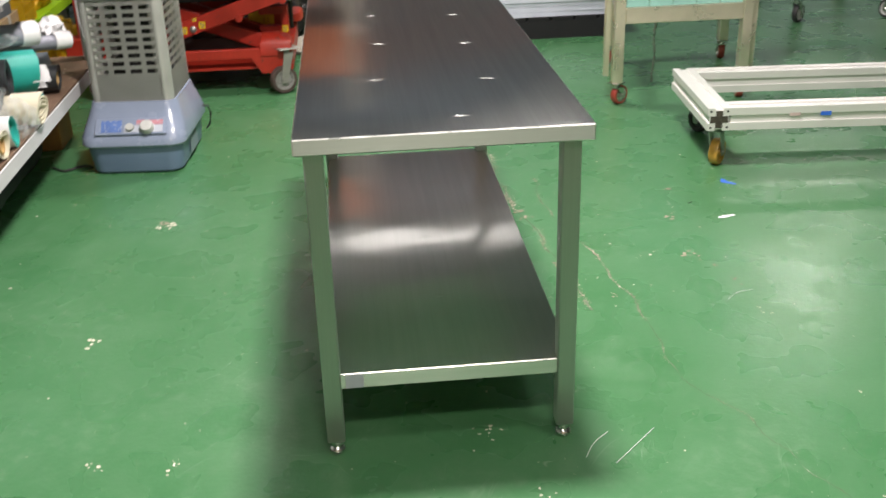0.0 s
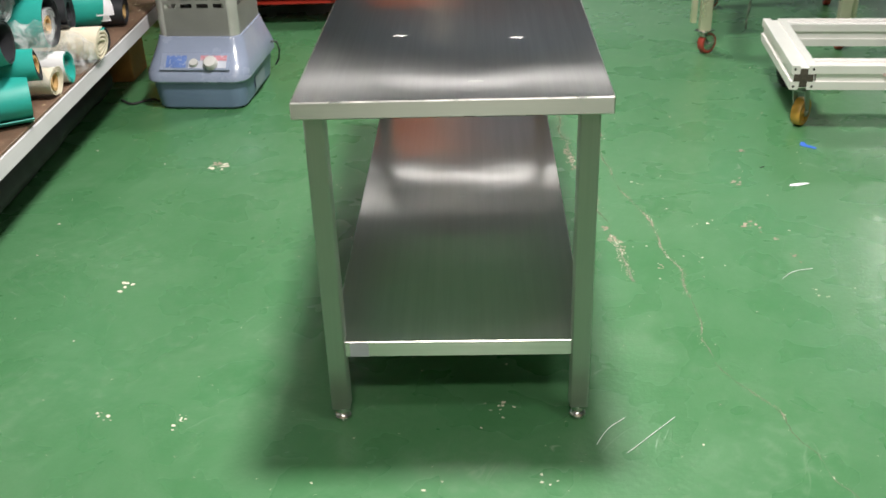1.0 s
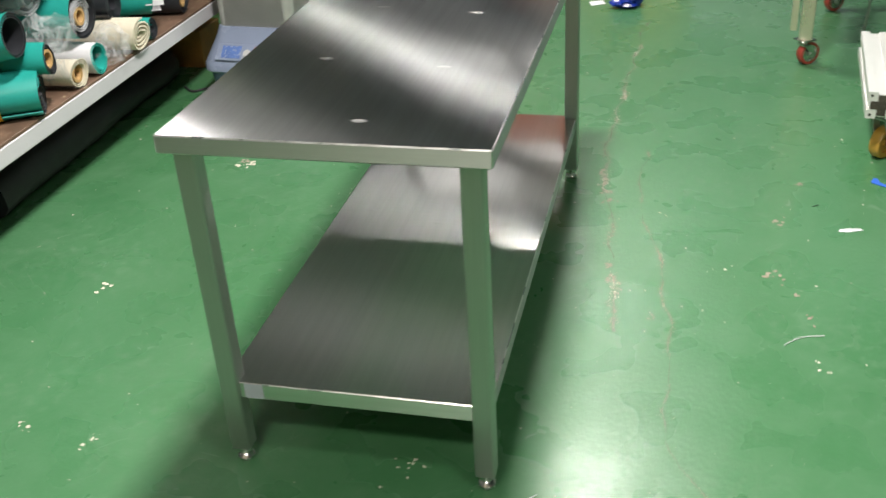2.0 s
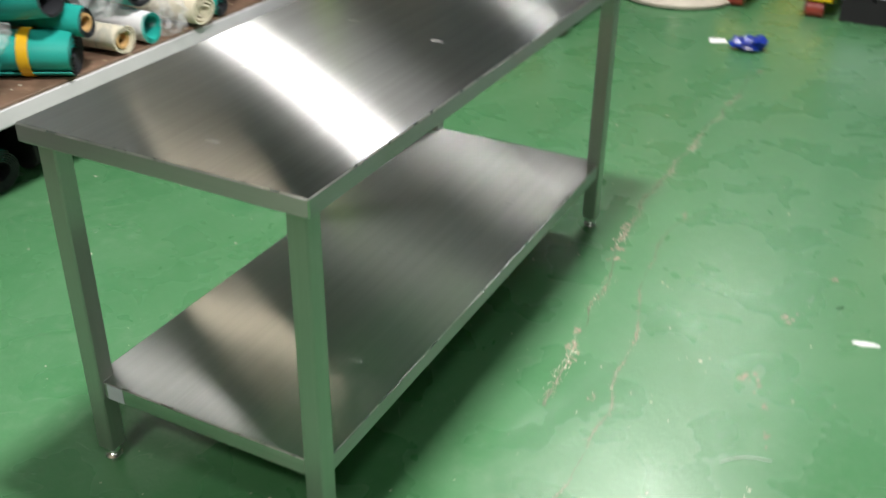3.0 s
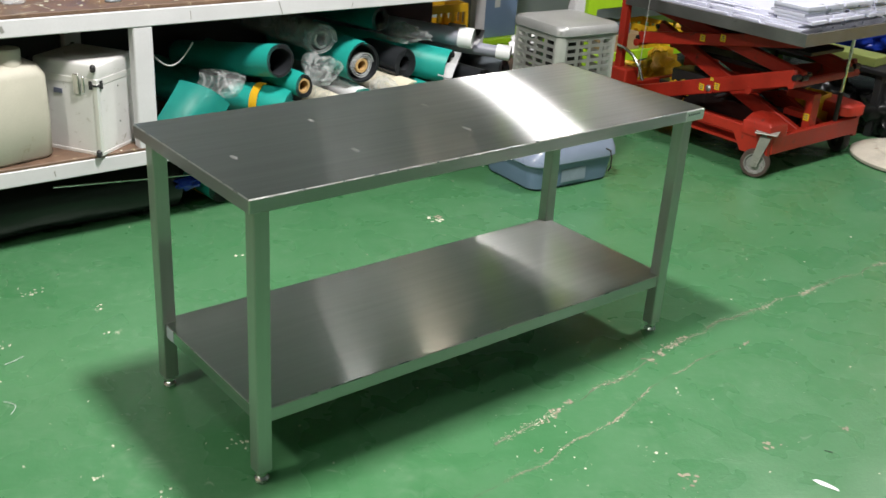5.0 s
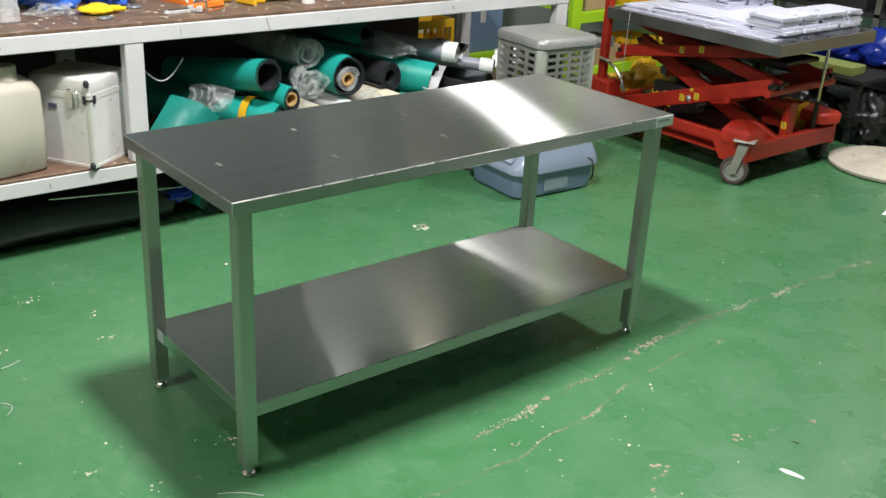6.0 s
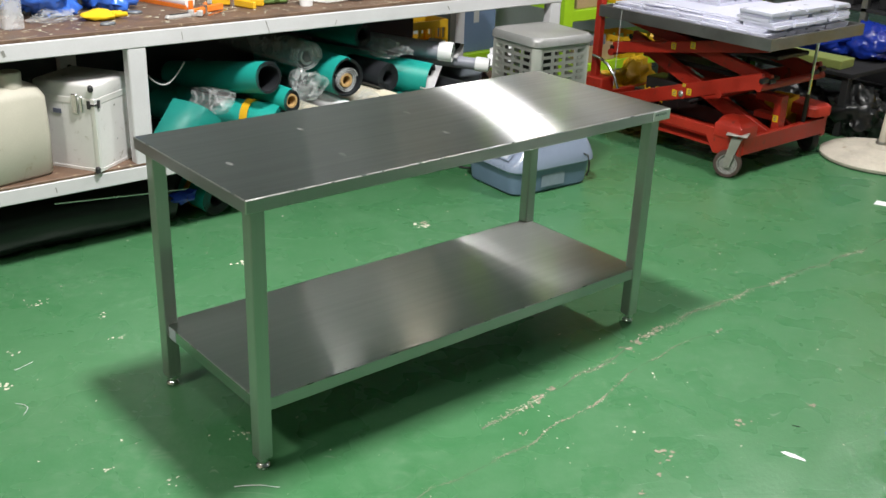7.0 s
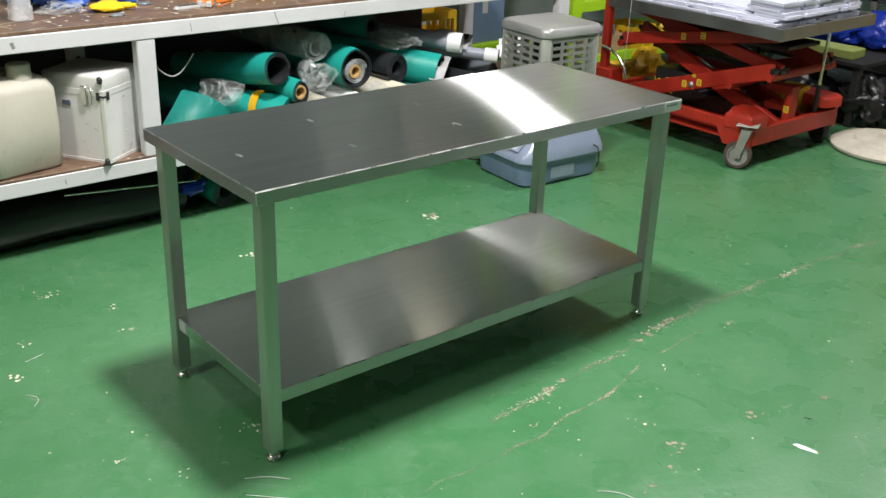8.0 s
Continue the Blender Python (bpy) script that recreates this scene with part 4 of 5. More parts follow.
def lift_cart():
    t = thing("lift_cart", "red scissor lift cart on casters, folded low beside the rack", "lift cart")
    x0, x1, y0, y1 = -1.50, -0.462, 3.088, 3.86
    side = [(x0, 0.225), (x1, 0.225), (x1, 0.100), (x1 - 0.15, 0.100), (x1 - 0.20, 0.178), (x0 + 0.2, 0.178), (x0 + 0.15, 0.105), (x0, 0.105)]
    for y in (y0, y1 - 0.03):
        part("side_plate", prism(B(), side, 1, y, y + 0.03, 0, 0.003), RED, t)
    part("end_plate", box(B(), x1 - 0.03, x1 + 0.004, y0 + 0.03, y1 - 0.03, 0.115, 0.20, 0.003), RED, t)
    part("end_plate", box(B(), x0 - 0.004, x0 + 0.03, y0 + 0.03, y1 - 0.03, 0.115, 0.20, 0.003), RED, t)
    part("bed_plate", box(B(), x0 + 0.03, x1 - 0.03, y0 + 0.03, y1 - 0.03, 0.120, 0.130), RED, t)
    for y in (y0 + 0.045, y1 - 0.045):
        if y < 3.5:
            hump = loft(B(), [(0.190, 0.078, 0.070, 0.006), (0.250, 0.078, 0.070, 0.008), (0.258, 0.072, 0.064, 0.01), (0.283, 0.045, 0.045, 0.01, -0.02, 0.012)])
            bmesh.ops.transform(hump, matrix=pose(x1 - 0.075, y + 0.018, 0), verts=hump.verts[:])
            part("corner_housing", hump, RED, t, "scratched red corner housing", smooth=40)
        else:
            hump = loft(B(), [(0.2255, 0.112, 0.085, 0.05), (0.268, 0.112, 0.085, 0.05), (0.278, 0.104, 0.077, 0.05), (0.281, 0.080, 0.055, 0.04)])
            bmesh.ops.transform(hump, matrix=pose(x1 - 0.075, y - 0.045, 0, 0, 0, -8), verts=hump.verts[:])
            part("corner_housing", hump, RED, t, "blunt red corner housing with a rounded end", smooth=40)
        part("corner_boss", box(B(), x0 - 0.03, x0 + 0.14, y - 0.055, y + 0.05, 0.2252, 0.315, 0.006), RED, t)
    part("pump_bracket", prism(B(), [(x1 - 0.17, 0.13), (x1 - 0.02, 0.13), (x1 - 0.02, 0.36), (x1 - 0.17, 0.36), (x1 - 0.17, 0.32), (x1 - 0.06, 0.32), (x1 - 0.06, 0.26), (x1 - 0.17, 0.26), (x1 - 0.17, 0.23), (x1 - 0.06, 0.23), (x1 - 0.06, 0.17), (x1 - 0.17, 0.17)], 1, 3.43, 3.49, 0, 0.002), RED, t)
    warning(t, x1 - 0.04, 3.4295, 0.245)

    def arm(y, left_z, right_z, w=0.035, h=0.075):
        a = part("scissor_arm", bar(B(), (x0 + 0.06, y, left_z), (x1 - 0.02, y, right_z), w, h, 0.004), RED, t)
        for x, z in ((x0 + 0.06, left_z), (x1 - 0.02, right_z)):
            rod_b = rod(B(), (x, y - 0.022, z), (x, y + 0.022, z), 0.014, None, 14)
            part("pivot", rod_b, GREASE_OR_SHADE, a)
        return a

    near = arm(3.245, 0.155, 0.465)
    arm(3.400, 0.500, 0.140)
    upper = arm(3.250, 0.455, 0.632, 0.035, 0.06)
    arm(3.305, 0.632, 0.455, 0.035, 0.06)
    arm(3.750, 0.155, 0.465)
    arm(3.600, 0.500, 0.140)
    arm(3.745, 0.455, 0.632, 0.035, 0.06)
    arm(3.690, 0.632, 0.455, 0.035, 0.06)
    part("pivot_bolt", lathe(B(), [(0, 0), (0.017, 0), (0.017, 0.008), (0.008, 0.014), (0, 0.014)], 16, 0, pose(-0.94, 3.2275, 0.305, 90)), OLD_STEEL, near)
    warning(near, -0.985, 3.2272, 0.300), warning(near, -0.895, 3.2272, 0.324), warning(near, -0.93, 3.2272, 0.352, 0.02, 0.016)
    warning(upper, -1.03, 3.2322, 0.536), warning(upper, -0.91, 3.2322, 0.560)
    for x, z in ((x0 + 0.06, 0.43), (-0.93, 0.30), (x1 - 0.03, 0.43), (x1 - 0.25, 0.35)):
        part("cross_bar", rod(B(), (x, 3.22, z), (x, 3.78, z), 0.019, None, 14), RED, t)
    part("cylinder", rod(B(), (x0 + 0.25, 3.5, 0.17), (-0.72, 3.5, 0.36), 0.042, None, 20), GREASE_OR_SHADE, t, "greasy hydraulic cylinder")
    part("piston", rod(B(), (-0.72, 3.5, 0.36), (-0.60, 3.5, 0.40), 0.02, None, 16), CHROME, t, "bright piston rod")
    bm = box(B(), -1.34, -1.10, 3.425, 3.575, 0.131, 0.30, 0.012)
    box(bm, -1.10, -0.98, 3.44, 3.56, 0.131, 0.25, 0.01)
    rod(bm, (-1.22, 3.51, 0.30), (-1.22, 3.51, 0.35), 0.03, None, 16)
    part("power_unit", bm, GREASE_OR_SHADE, t, "greasy black hydraulic power unit")
    for k in range(3):
        part("oil_hose", hose(B(), [(-1.02 + 0.05 * i, 3.42 + 0.05 * k + 0.02 * math.sin(i * 0.9 + k), 0.22 + 0.05 * math.sin(0.5 * i + k * 0.4)) for i in range(8)], 0.010, 8), BLACK_RUBBER, t, "black rubber oil hose", smooth=60)
    # Three added dark plates stand for the shade that the tray casts inside.
    part("shade_bed", box(B(), -1.42, -0.62, 3.430, 3.570, 0.131, 0.215, 0.004), GREASE_OR_SHADE, t, "dark filler on the bed for the shade under the tray")
    part("shade_plate", box(B(), -1.38, -0.60, 3.425, 3.575, 0.400, 0.425, 0.004), GREASE_OR_SHADE, t, "dark filler plate between the arms for the tray's shade")
    part("shade_plate", box(B(), -1.30, -0.50, 3.36, 3.64, 0.545, 0.565, 0.004), GREASE_OR_SHADE, t, "dark filler plate below the platform for the tray's shade")
    part("platform", box(B(), x0 + 0.02, x1 - 0.02, y0 + 0.06, y1 - 0.06, 0.648, 0.662, 0.002), GREASE_OR_SHADE, t, "dark lifting platform")
    for y in (y0 + 0.03, y1 - 0.03):
        part("handle_post", box(B(), x0 + 0.035, x0 + 0.075, y - 0.02, y + 0.02, 0.31, 1.02, 0.004), RED, t)
    part("handle_bar", rod(B(), (x0 + 0.055, y0 + 0.012, 1.0), (x0 + 0.055, y1 - 0.012, 1.0), 0.016, None, 14), RED, t)
    part("release_lever", hose(B(), [(x0 + 0.06, y0 - 0.005, 0.43), (x0 + 0.13, y0 - 0.03, 0.43), (x0 + 0.19, y0 - 0.03, 0.405), (x0 + 0.235, y0 - 0.025, 0.355), (x0 + 0.265, y0 - 0.02, 0.290)], 0.008, 8), CHROME, t, "bent chrome lever", smooth=60)
    part("guide_rod", rod(B(), (x1 - 0.017, 3.66, 0.34), (x1 - 0.01, 3.66, 0.648), 0.0085, None, 12), CHROME, t, "bright guide rod")
    # The rod is drawn darker and thicker towards its lower end.
    part("rod_lower_end", rod(B(), (x1 - 0.02, 3.66, 0.20), (x1 - 0.017, 3.66, 0.345), 0.0115, None, 12), GREASE_OR_SHADE, t, "dark lower part of the guide rod")
    # Far casters get dark materials: shade under the cart put into their colour.
    for x, y, turn in ((x1 - 0.023, y0 + 0.012, 205), (x1 - 0.05, y1 - 0.03, 160), (x0 + 0.08, y0 + 0.03, 0), (x0 + 0.08, y1 - 0.03, 0)):
        caster(t, x, y, 0.2245 if x > -1 else 0.2, 0.068, 0.04, BROWN_TYRE if y < 3.5 else BLACK_RUBBER, WORN_HUB if y < 3.5 else DARK_FILL, DULL_FORK if y < 3.5 else GREASE_OR_SHADE, turn, 0.03)
    return t


lift_cart()


def steel_tray():
    t = thing("steel_tray", "large stainless steel tray lying on the lift cart", "tray")
    x0, x1, y0, y1 = -1.43, -0.375, 3.085, 3.90
    part("plate", box(B(), x0 + 0.0125, x1 - 0.0125, y0 + 0.0125, y1 - 0.0125, 0.6625, 0.668), TRAY_STEEL, t)
    for a in ((x0, x1, y0, y0 + 0.012), (x0, x1, y1 - 0.012, y1), (x0, x0 + 0.012, y0 + 0.012, y1 - 0.012), (x1 - 0.012, x1, y0 + 0.012, y1 - 0.012)):
        part("rim", box(B(), *a, 0.6405, 0.698, 0.0015), TRAY_STEEL, t)
    return t


steel_tray()


def film_sheet(x0, x1, y0, y1, z, thick, yaw=0.0, fold=True):
    """A flat cut part: notched outline, folded front edge, dark punched holes."""
    cx, cy = (x0 + x1) / 2, (y0 + y1) / 2
    hx, hy = (x1 - x0) / 2, (y1 - y0) / 2
    cut = random.Random(int(z * 10000))
    pts = []
    for ax, ay, bx, by in ((-hx, -hy, hx, -hy), (hx, -hy, hx, hy), (hx, hy, -hx, hy), (-hx, hy, -hx, -hy)):
        a, b = Vector((ax, ay)), Vector((bx, by))
        d = (b - a).normalized()
        inward = Vector((-d.y, d.x))
        pts.append(a)
        span, at = (b - a).length, 0.0
        while True:
            at += cut.uniform(0.10, 0.28)
            w, deep = cut.uniform(0.012, 0.045), cut.uniform(0.006, 0.02)
            if at + w > span - 0.05:
                break
            pts += [a + d * at, a + d * at + inward * deep, a + d * (at + w) + inward * deep, a + d * (at + w)]
            at += w
    bm = prism(B(), [(p.x, p.y) for p in pts], 2, 0, thick)
    ob = single("metal_part", bm, FILM_WHITE, "notched sheet metal part in white protective film, stacked on the tray", "metal part", pose(cx, cy, z, 0, 0, yaw), "film-covered parts on the tray", smooth=0)
    if fold:
        holes = B()
        for k in range(4):
            u, w = cut.uniform(-hx * 0.9, hx * 0.8), cut.uniform(0.008, 0.03)
            box(holes, u, u + w, -hy * 0.55 + 0.08 * k, -hy * 0.55 + 0.08 * k + 0.010, thick - 0.001, thick + 0.0004)
        part("slot", holes, DARK_FILL, ob, "dark punched slots")
    return ob


rnd = random.Random(4)
zz = 0.6685
for k in range(6):
    film_sheet(-1.37 + rnd.uniform(0, 0.03), -0.43 - rnd.uniform(0, 0.03), 3.11 + rnd.uniform(0, 0.03), 3.84, zz, 0.0085, rnd.uniform(-0.8, 0.8))
    zz += 0.0095
for k in range(4):
    film_sheet(-1.30 + 0.05 * k, -0.66 + rnd.uniform(-0.04, 0.05), 3.16 + rnd.uniform(0, 0.07), 3.78, zz, 0.004, rnd.uniform(-5, 5), False)
    zz += 0.0046
zz = 0.726
for k in range(5):
    shift = rnd.uniform(-0.014, 0.014)
    film_sheet(-0.605 + shift, -0.425 + shift, 3.15 + rnd.uniform(-0.02, 0.03), 3.86 - rnd.uniform(0, 0.06), zz, 0.013, rnd.uniform(-1.6, 1.6))
    zz += 0.0152
zz = 0.7445
for k in range(6):
    shift = rnd.uniform(-0.02, 0.02)
    film_sheet(-1.24 + shift, -0.90 + shift, 3.40 + rnd.uniform(-0.015, 0.02), 3.78, zz, 0.012, rnd.uniform(-3, 3))
    zz += 0.0138


single("cord", rod(B(), (-1.275, 3.078, 0.30), (-1.268, 3.078, 0.70), 0.0014, None, 8), GREY_HUB, "thin pale cord hanging down from the tray", "cord")


# ---------- lime green rack behind ----------
def lime_rack():
    t = thing("storage_rack", "lime green steel storage rack with loaded shelves", "rack")
    for y in (3.34, 5.3):
        for x in (-2.6, -1.92):
            part("upright", box(B(), x - 0.035, x + 0.0, y, y + 0.08, 0.0, 1.9, 0.003), LIME, t)
    for z0, z1 in ((0.165, 0.225), (0.495, 0.560), (1.15, 1.21)):
        for x in (-2.61, -1.93):
            part("beam", box(B(), x - 0.03, x + 0.002, 3.42, 5.3, z0, z1, 0.003), LIME, t)
        part("deck", box(B(), -2.61, -1.96, 3.42, 5.3, z1 - 0.02, z1 - 0.002), LIME, t)
    return t


lime_rack()


def carton(x, y, z, sx, sy, sz, yaw=0, label="brown cardboard carton on the lime rack", material=None):
    t = thing("carton", label, "carton", pose(x, y, z, 0, 0, yaw), "cartons")
    part("body", box(B(), -sx / 2, sx / 2, -sy / 2, sy / 2, 0, sz, 0.003, 1), material or CARD, t)
    part("tape", box(B(), -sx / 2 - 0.0008, sx / 2 + 0.0008, -0.02, 0.02, sz * 0.55, sz + 0.0008), GREY_HUB, t, "grey packing tape")
    return t


carton(-2.055, 3.69, 0.224, 0.2, 0.36, 0.100, 2)
carton(-2.06, 3.65, 0.3245, 0.18, 0.26, 0.060, -4, "flat dark-topped carton on another carton", GREY_SHEET)
carton(-2.08, 3.62, 0.559, 0.22, 0.26, 0.2, 2)
carton(-2.10, 4.6, 0.559, 0.25, 0.4, 0.22, -3)


def crate(x, y, z, sx, sy, sz, yaw=0, label="yellow plastic crate"):
    t = thing("crate", label, "crate", pose(x, y, z, 0, 0, yaw), "yellow crates")
    part("floor_panel", box(B(), -sx / 2, sx / 2, -sy / 2, sy / 2, 0, 0.008), YELLOW, t)
    for a in ((-sx / 2, -sx / 2 + 0.008, -sy / 2, sy / 2), (sx / 2 - 0.008, sx / 2, -sy / 2, sy / 2), (-sx / 2 + 0.008, sx / 2 - 0.008, -sy / 2, -sy / 2 + 0.008), (-sx / 2 + 0.008, sx / 2 - 0.008, sy / 2 - 0.008, sy / 2)):
        bm = box(B(), *a, 0.008, sz * 0.45)
        box(bm, *a, sz * 0.78, sz, 0.001, 1)
        long_y = a[3] - a[2] > a[1] - a[0]
        for k in range(5):
            f = k / 4
            if long_y:
                c = a[2] + 0.01 + (a[3] - a[2] - 0.02) * f
                box(bm, a[0], a[1], c - 0.01, c + 0.01, sz * 0.45, sz * 0.78)
            else:
                c = a[0] + 0.01 + (a[1] - a[0] - 0.02) * f
                box(bm, c - 0.01, c + 0.01, a[2], a[3], sz * 0.45, sz * 0.78)
        part("wall", bm, YELLOW, t)
    return t


crate(-2.06, 4.02, 0.224, 0.24, 0.24, 0.135, 2, "yellow slotted plastic crate on the lime rack")
crate(-2.06, 4.05, 0.559, 0.24, 0.34, 0.16, -3, "yellow slotted plastic crate on the lime rack")
crate(-0.645, 3.70, 0.131, 0.13, 0.13, 0.17, 8, "yellow plastic tub standing in the lift cart")
crate(-2.25, 2.45, 0.345, 0.2, 0.4, 0.20, 0, "yellow plastic crate behind the bench shelf")
plastic_bag("crumpled yellow plastic bag beside the lift cart", -1.72, 3.74, 0.0, (0.105, 0.21, 0.150), 17, YELLOW, 0, 0.42)
plastic_bag("crumpled yellow plastic bag on the rack's lower deck", -2.06, 4.50, 0.224, (0.10, 0.17, 0.085), 18, YELLOW, 10, 0.4)
plastic_bag("bright yellow plastic bag under the tray", -1.28, 3.55, 0.131, (0.10, 0.16, 0.075), 19, YELLOW, 10, 0.35)
side = thing("side_shelf", "low lime green shelf behind the bench", "shelf")
part("plate", box(B(), -2.46, -2.10, 2.0, 3.2, 0.315, 0.344, 0.002), LIME, side)
for yy in (2.05, 3.1):
    for xx in (-2.44, -2.16):
        part("leg", box(B(), xx, xx + 0.05, yy, yy + 0.05, 0.0, 0.315), LIME, side)
carton(-2.25, 2.85, 0.345, 0.22, 0.3, 0.3, 0, "blue-grey carton on the side shelf", BLUE_GREY)


# Unseen load of the upper deck, added for warm reflections in the steel.
carton(-2.20, 3.62, 1.209, 0.36, 0.34, 0.40, 3)
crate(-2.14, 4.05, 1.209, 0.36, 0.36, 0.34, -2, "unseen yellow slotted crate added on the rack's upper deck for reflections")
carton(-2.20, 4.50, 1.209, 0.36, 0.42, 0.46, -4)
crate(-2.14, 4.98, 1.209, 0.36, 0.36, 0.34, 3, "unseen yellow slotted crate added on the rack's upper deck for reflections")
PITCH = plain("matt_black_surface", (0.010, 0.010, 0.012), 0.8, 0, 0.3, 6, 120, 0.1)


# ---------- parasol base, pallet truck, back corner ----------
def parasol_base():
    t = thing("parasol_stand", "weathered round concrete stand with a cream painted pole", "stand", pose(-0.225, 4.035, 0))
    rnd = random.Random(3)
    part("base", lathe(B(), [(0, 0), (0.285, 0.0), (0.302, 0.008), (0.305, 0.022), (0.285, 0.034), (0.19, 0.048), (0.18, 0.056), (0.075, 0.068), (0.06, 0.085), (0, 0.085)], 48), STONE, t, smooth=30)
    part("socket", lathe(B(), [(0.030, 0.085), (0.036, 0.085), (0.034, 0.10), (0.028, 0.10)], 22), OLD_STEEL, t, "rusty collar")
    part("pole", rod(B(), (0, 0, 0.086), (0.075, 0.03, 1.9), 0.022, None, 18), CREAM_PAINT, t, "cream painted steel pole")
    return t


parasol_base()


def pallet_truck():
    t = thing("pallet_truck", "yellow hand pallet truck with its forks lowered", "pallet truck")
    for x in (0.085, 0.465):
        f = part("fork", prism(B(), [(3.93, 0.085), (3.93, 0.125), (3.99, 0.175), (5.1, 0.185), (5.1, 0.085)], 0, x - 0.075, x + 0.075, 0, 0.006), YELLOW_PAINT, t)
        part("roller", rod(B(), (x - 0.04, 3.985, 0.042), (x + 0.04, 3.985, 0.042), 0.042, None, 20), RED_WHEEL, f, "worn brown roller")
        part("roller_bracket", box(B(), x - 0.052, x - 0.044, 3.95, 4.05, 0.03, 0.09), OLD_STEEL, f)
    part("bridge", box(B(), 0.01, 0.54, 5.06, 5.2, 0.08, 0.5, 0.01), YELLOW_PAINT, t)
    part("drawbar", rod(B(), (0.275, 5.2, 0.35), (0.275, 5.45, 1.15), 0.02, None, 14), YELLOW_PAINT, t)
    part("steer_wheel", rod(B(), (0.22, 5.25, 0.09), (0.33, 5.25, 0.09), 0.09, None, 22), BLACK_RUBBER, t)
    return t


pallet_truck()


def low_pallet(label, x0, x1, y0, y1, h, material):
    t = thing("pallet", label, "pallet")
    n = 6
    w = (x1 - x0) / n
    for k in range(n):
        part("slat", box(B(), x0 + k * w + 0.008, x0 + (k + 1) * w - 0.008, y0, y1, h - 0.02, h, 0.002, 1), material, t)
    for y in (y0, (y0 + y1) / 2 - 0.04, y1 - 0.08):
        part("bearer", box(B(), x0, x1, y + 0.001, y + 0.079, 0, h - 0.02), material, t)
    return t


low_pallet("dark plastic pallet under a stack of white sheets", 0.58, 1.42, 3.96, 4.95, 0.125, PITCH)
low_pallet("dark pallet carrying grey steel profiles", -0.75, 0.0, 4.62, 5.5, 0.11, PITCH)
zz = 0.1255
rnd = random.Random(11)
for k in range(7):
    bm = box(B(), -0.41, 0.41, -0.48, 0.48, 0, 0.0283, 0.0015, 1)
    single("white_panel", bm, FILM_WHITE, "flat white film-covered panel in a stack", "panel", pose(1.0 + rnd.uniform(-0.012, 0.012), 4.45 + rnd.uniform(-0.015, 0.01), zz, 0, 0, rnd.uniform(-1, 1)), "stacked white panels")
    zz += 0.0285
for k in range(6):
    bm = box(B(), -0.36, 0.36, -0.03, 0.03, 0, 0.05, 0.003, 1)
    single("steel_profile", bm, ALLOY, "pale grey steel profile lying on a dark pallet", "profile", pose(-0.37, 4.70 + 0.13 * k, 0.1105, 0, 0, rnd.uniform(-4, 4)), "steel profiles")


def low_rack():
    t = thing("low_rack", "steel rack with rubbish bags under it, darkened for the corner's shade", "rack")
    # Legs and plate are dark because the corner's shade is in their colour.
    for x in (-1.72, -0.60):
        for y in (4.25, 4.95):
            part("leg", box(B(), x - 0.02, x + 0.02, y - 0.02, y + 0.02, 0, 0.3345, 0.002), DARK_FILL, t)
    part("shelf_plate", box(B(), -1.76, -0.56, 4.22, 4.98, 0.335, 0.36, 0.003), PITCH, t)
    return t


low_rack()
single("board", box(B(), -0.22, 0.22, -0.08, 0.08, 0, 0.05, 0.004), PALE_GREEN, "pale green board on the dark rack", "board", pose(-0.885, 4.33, 0.3605, 0, 0, 4))
plastic_bag("crumpled glossy blue plastic bag on the rack", -1.02, 4.66, 0.3605, (0.26, 0.17, 0.085), 23, BLUE_FILM, 10, 0.16)
plastic_bag("glossy blue plastic bag slumped at the rack's end", -0.74, 4.72, 0.3605, (0.15, 0.15, 0.115), 29, BLUE_FILM, 40, 0.16)
plastic_bag("glossy black rubbish bag on the floor", -0.92, 4.31, 0.0, (0.17, 0.13, 0.145), 31, BLACK_FILM, 0)
plastic_bag("glossy black rubbish bag on the floor", -0.54, 4.36, 0.0, (0.16, 0.13, 0.150), 37, BLACK_FILM, 50)
plastic_bag("glossy black rubbish bag on the floor", -1.30, 4.30, 0.0, (0.19, 0.14, 0.11), 41, BLACK_FILM, 80)


plastic_bag("large glossy black rubbish bag behind the stand", -0.42, 4.78, 0.0, (0.22, 0.2, 0.17), 61, BLACK_FILM, 15)
plastic_bag("large glossy black rubbish bag behind the cart", -1.0, 4.55, 0.0, (0.2, 0.2, 0.10), 67, BLACK_FILM, 70)


def dark_shelving():
    t = thing("storage_shelving", "dark steel shelving packed with black boxes", "shelving")
    for x in (-2.05, -1.05, -0.10):
        for y in (5.15, 5.65):
            part("upright", box(B(), x - 0.02, x + 0.02, y - 0.02, y + 0.02, 0, 1.7, 0.002), OLD_STEEL, t)
    for z in (0.10, 0.55, 1.05, 1.6):
        part("shelf_plate", box(B(), -2.07, -0.08, 5.13, 5.67, z, z + 0.025, 0.002), DARK_FILL, t)
    return t


dark_shelving()
for x, z, w, h in ((-1.8, 0.1255, 0.34, 0.30), (-1.4, 0.1255, 0.3, 0.24), (-0.85, 0.1255, 0.32, 0.33), (-0.42, 0.1255, 0.3, 0.27), (-1.75, 0.5755, 0.4, 0.3), (-1.3, 0.5755, 0.3, 0.36), (-0.8, 0.5755, 0.36, 0.28), (-0.38, 0.5755, 0.3, 0.33)):
    single("storage_box", box(B(), -w / 2, w / 2, -0.22, 0.22, 0, h, 0.01, 2), DARK_FILL, "black plastic storage box on the dark shelving", "storage box", pose(x, 5.39, z), "black storage boxes")


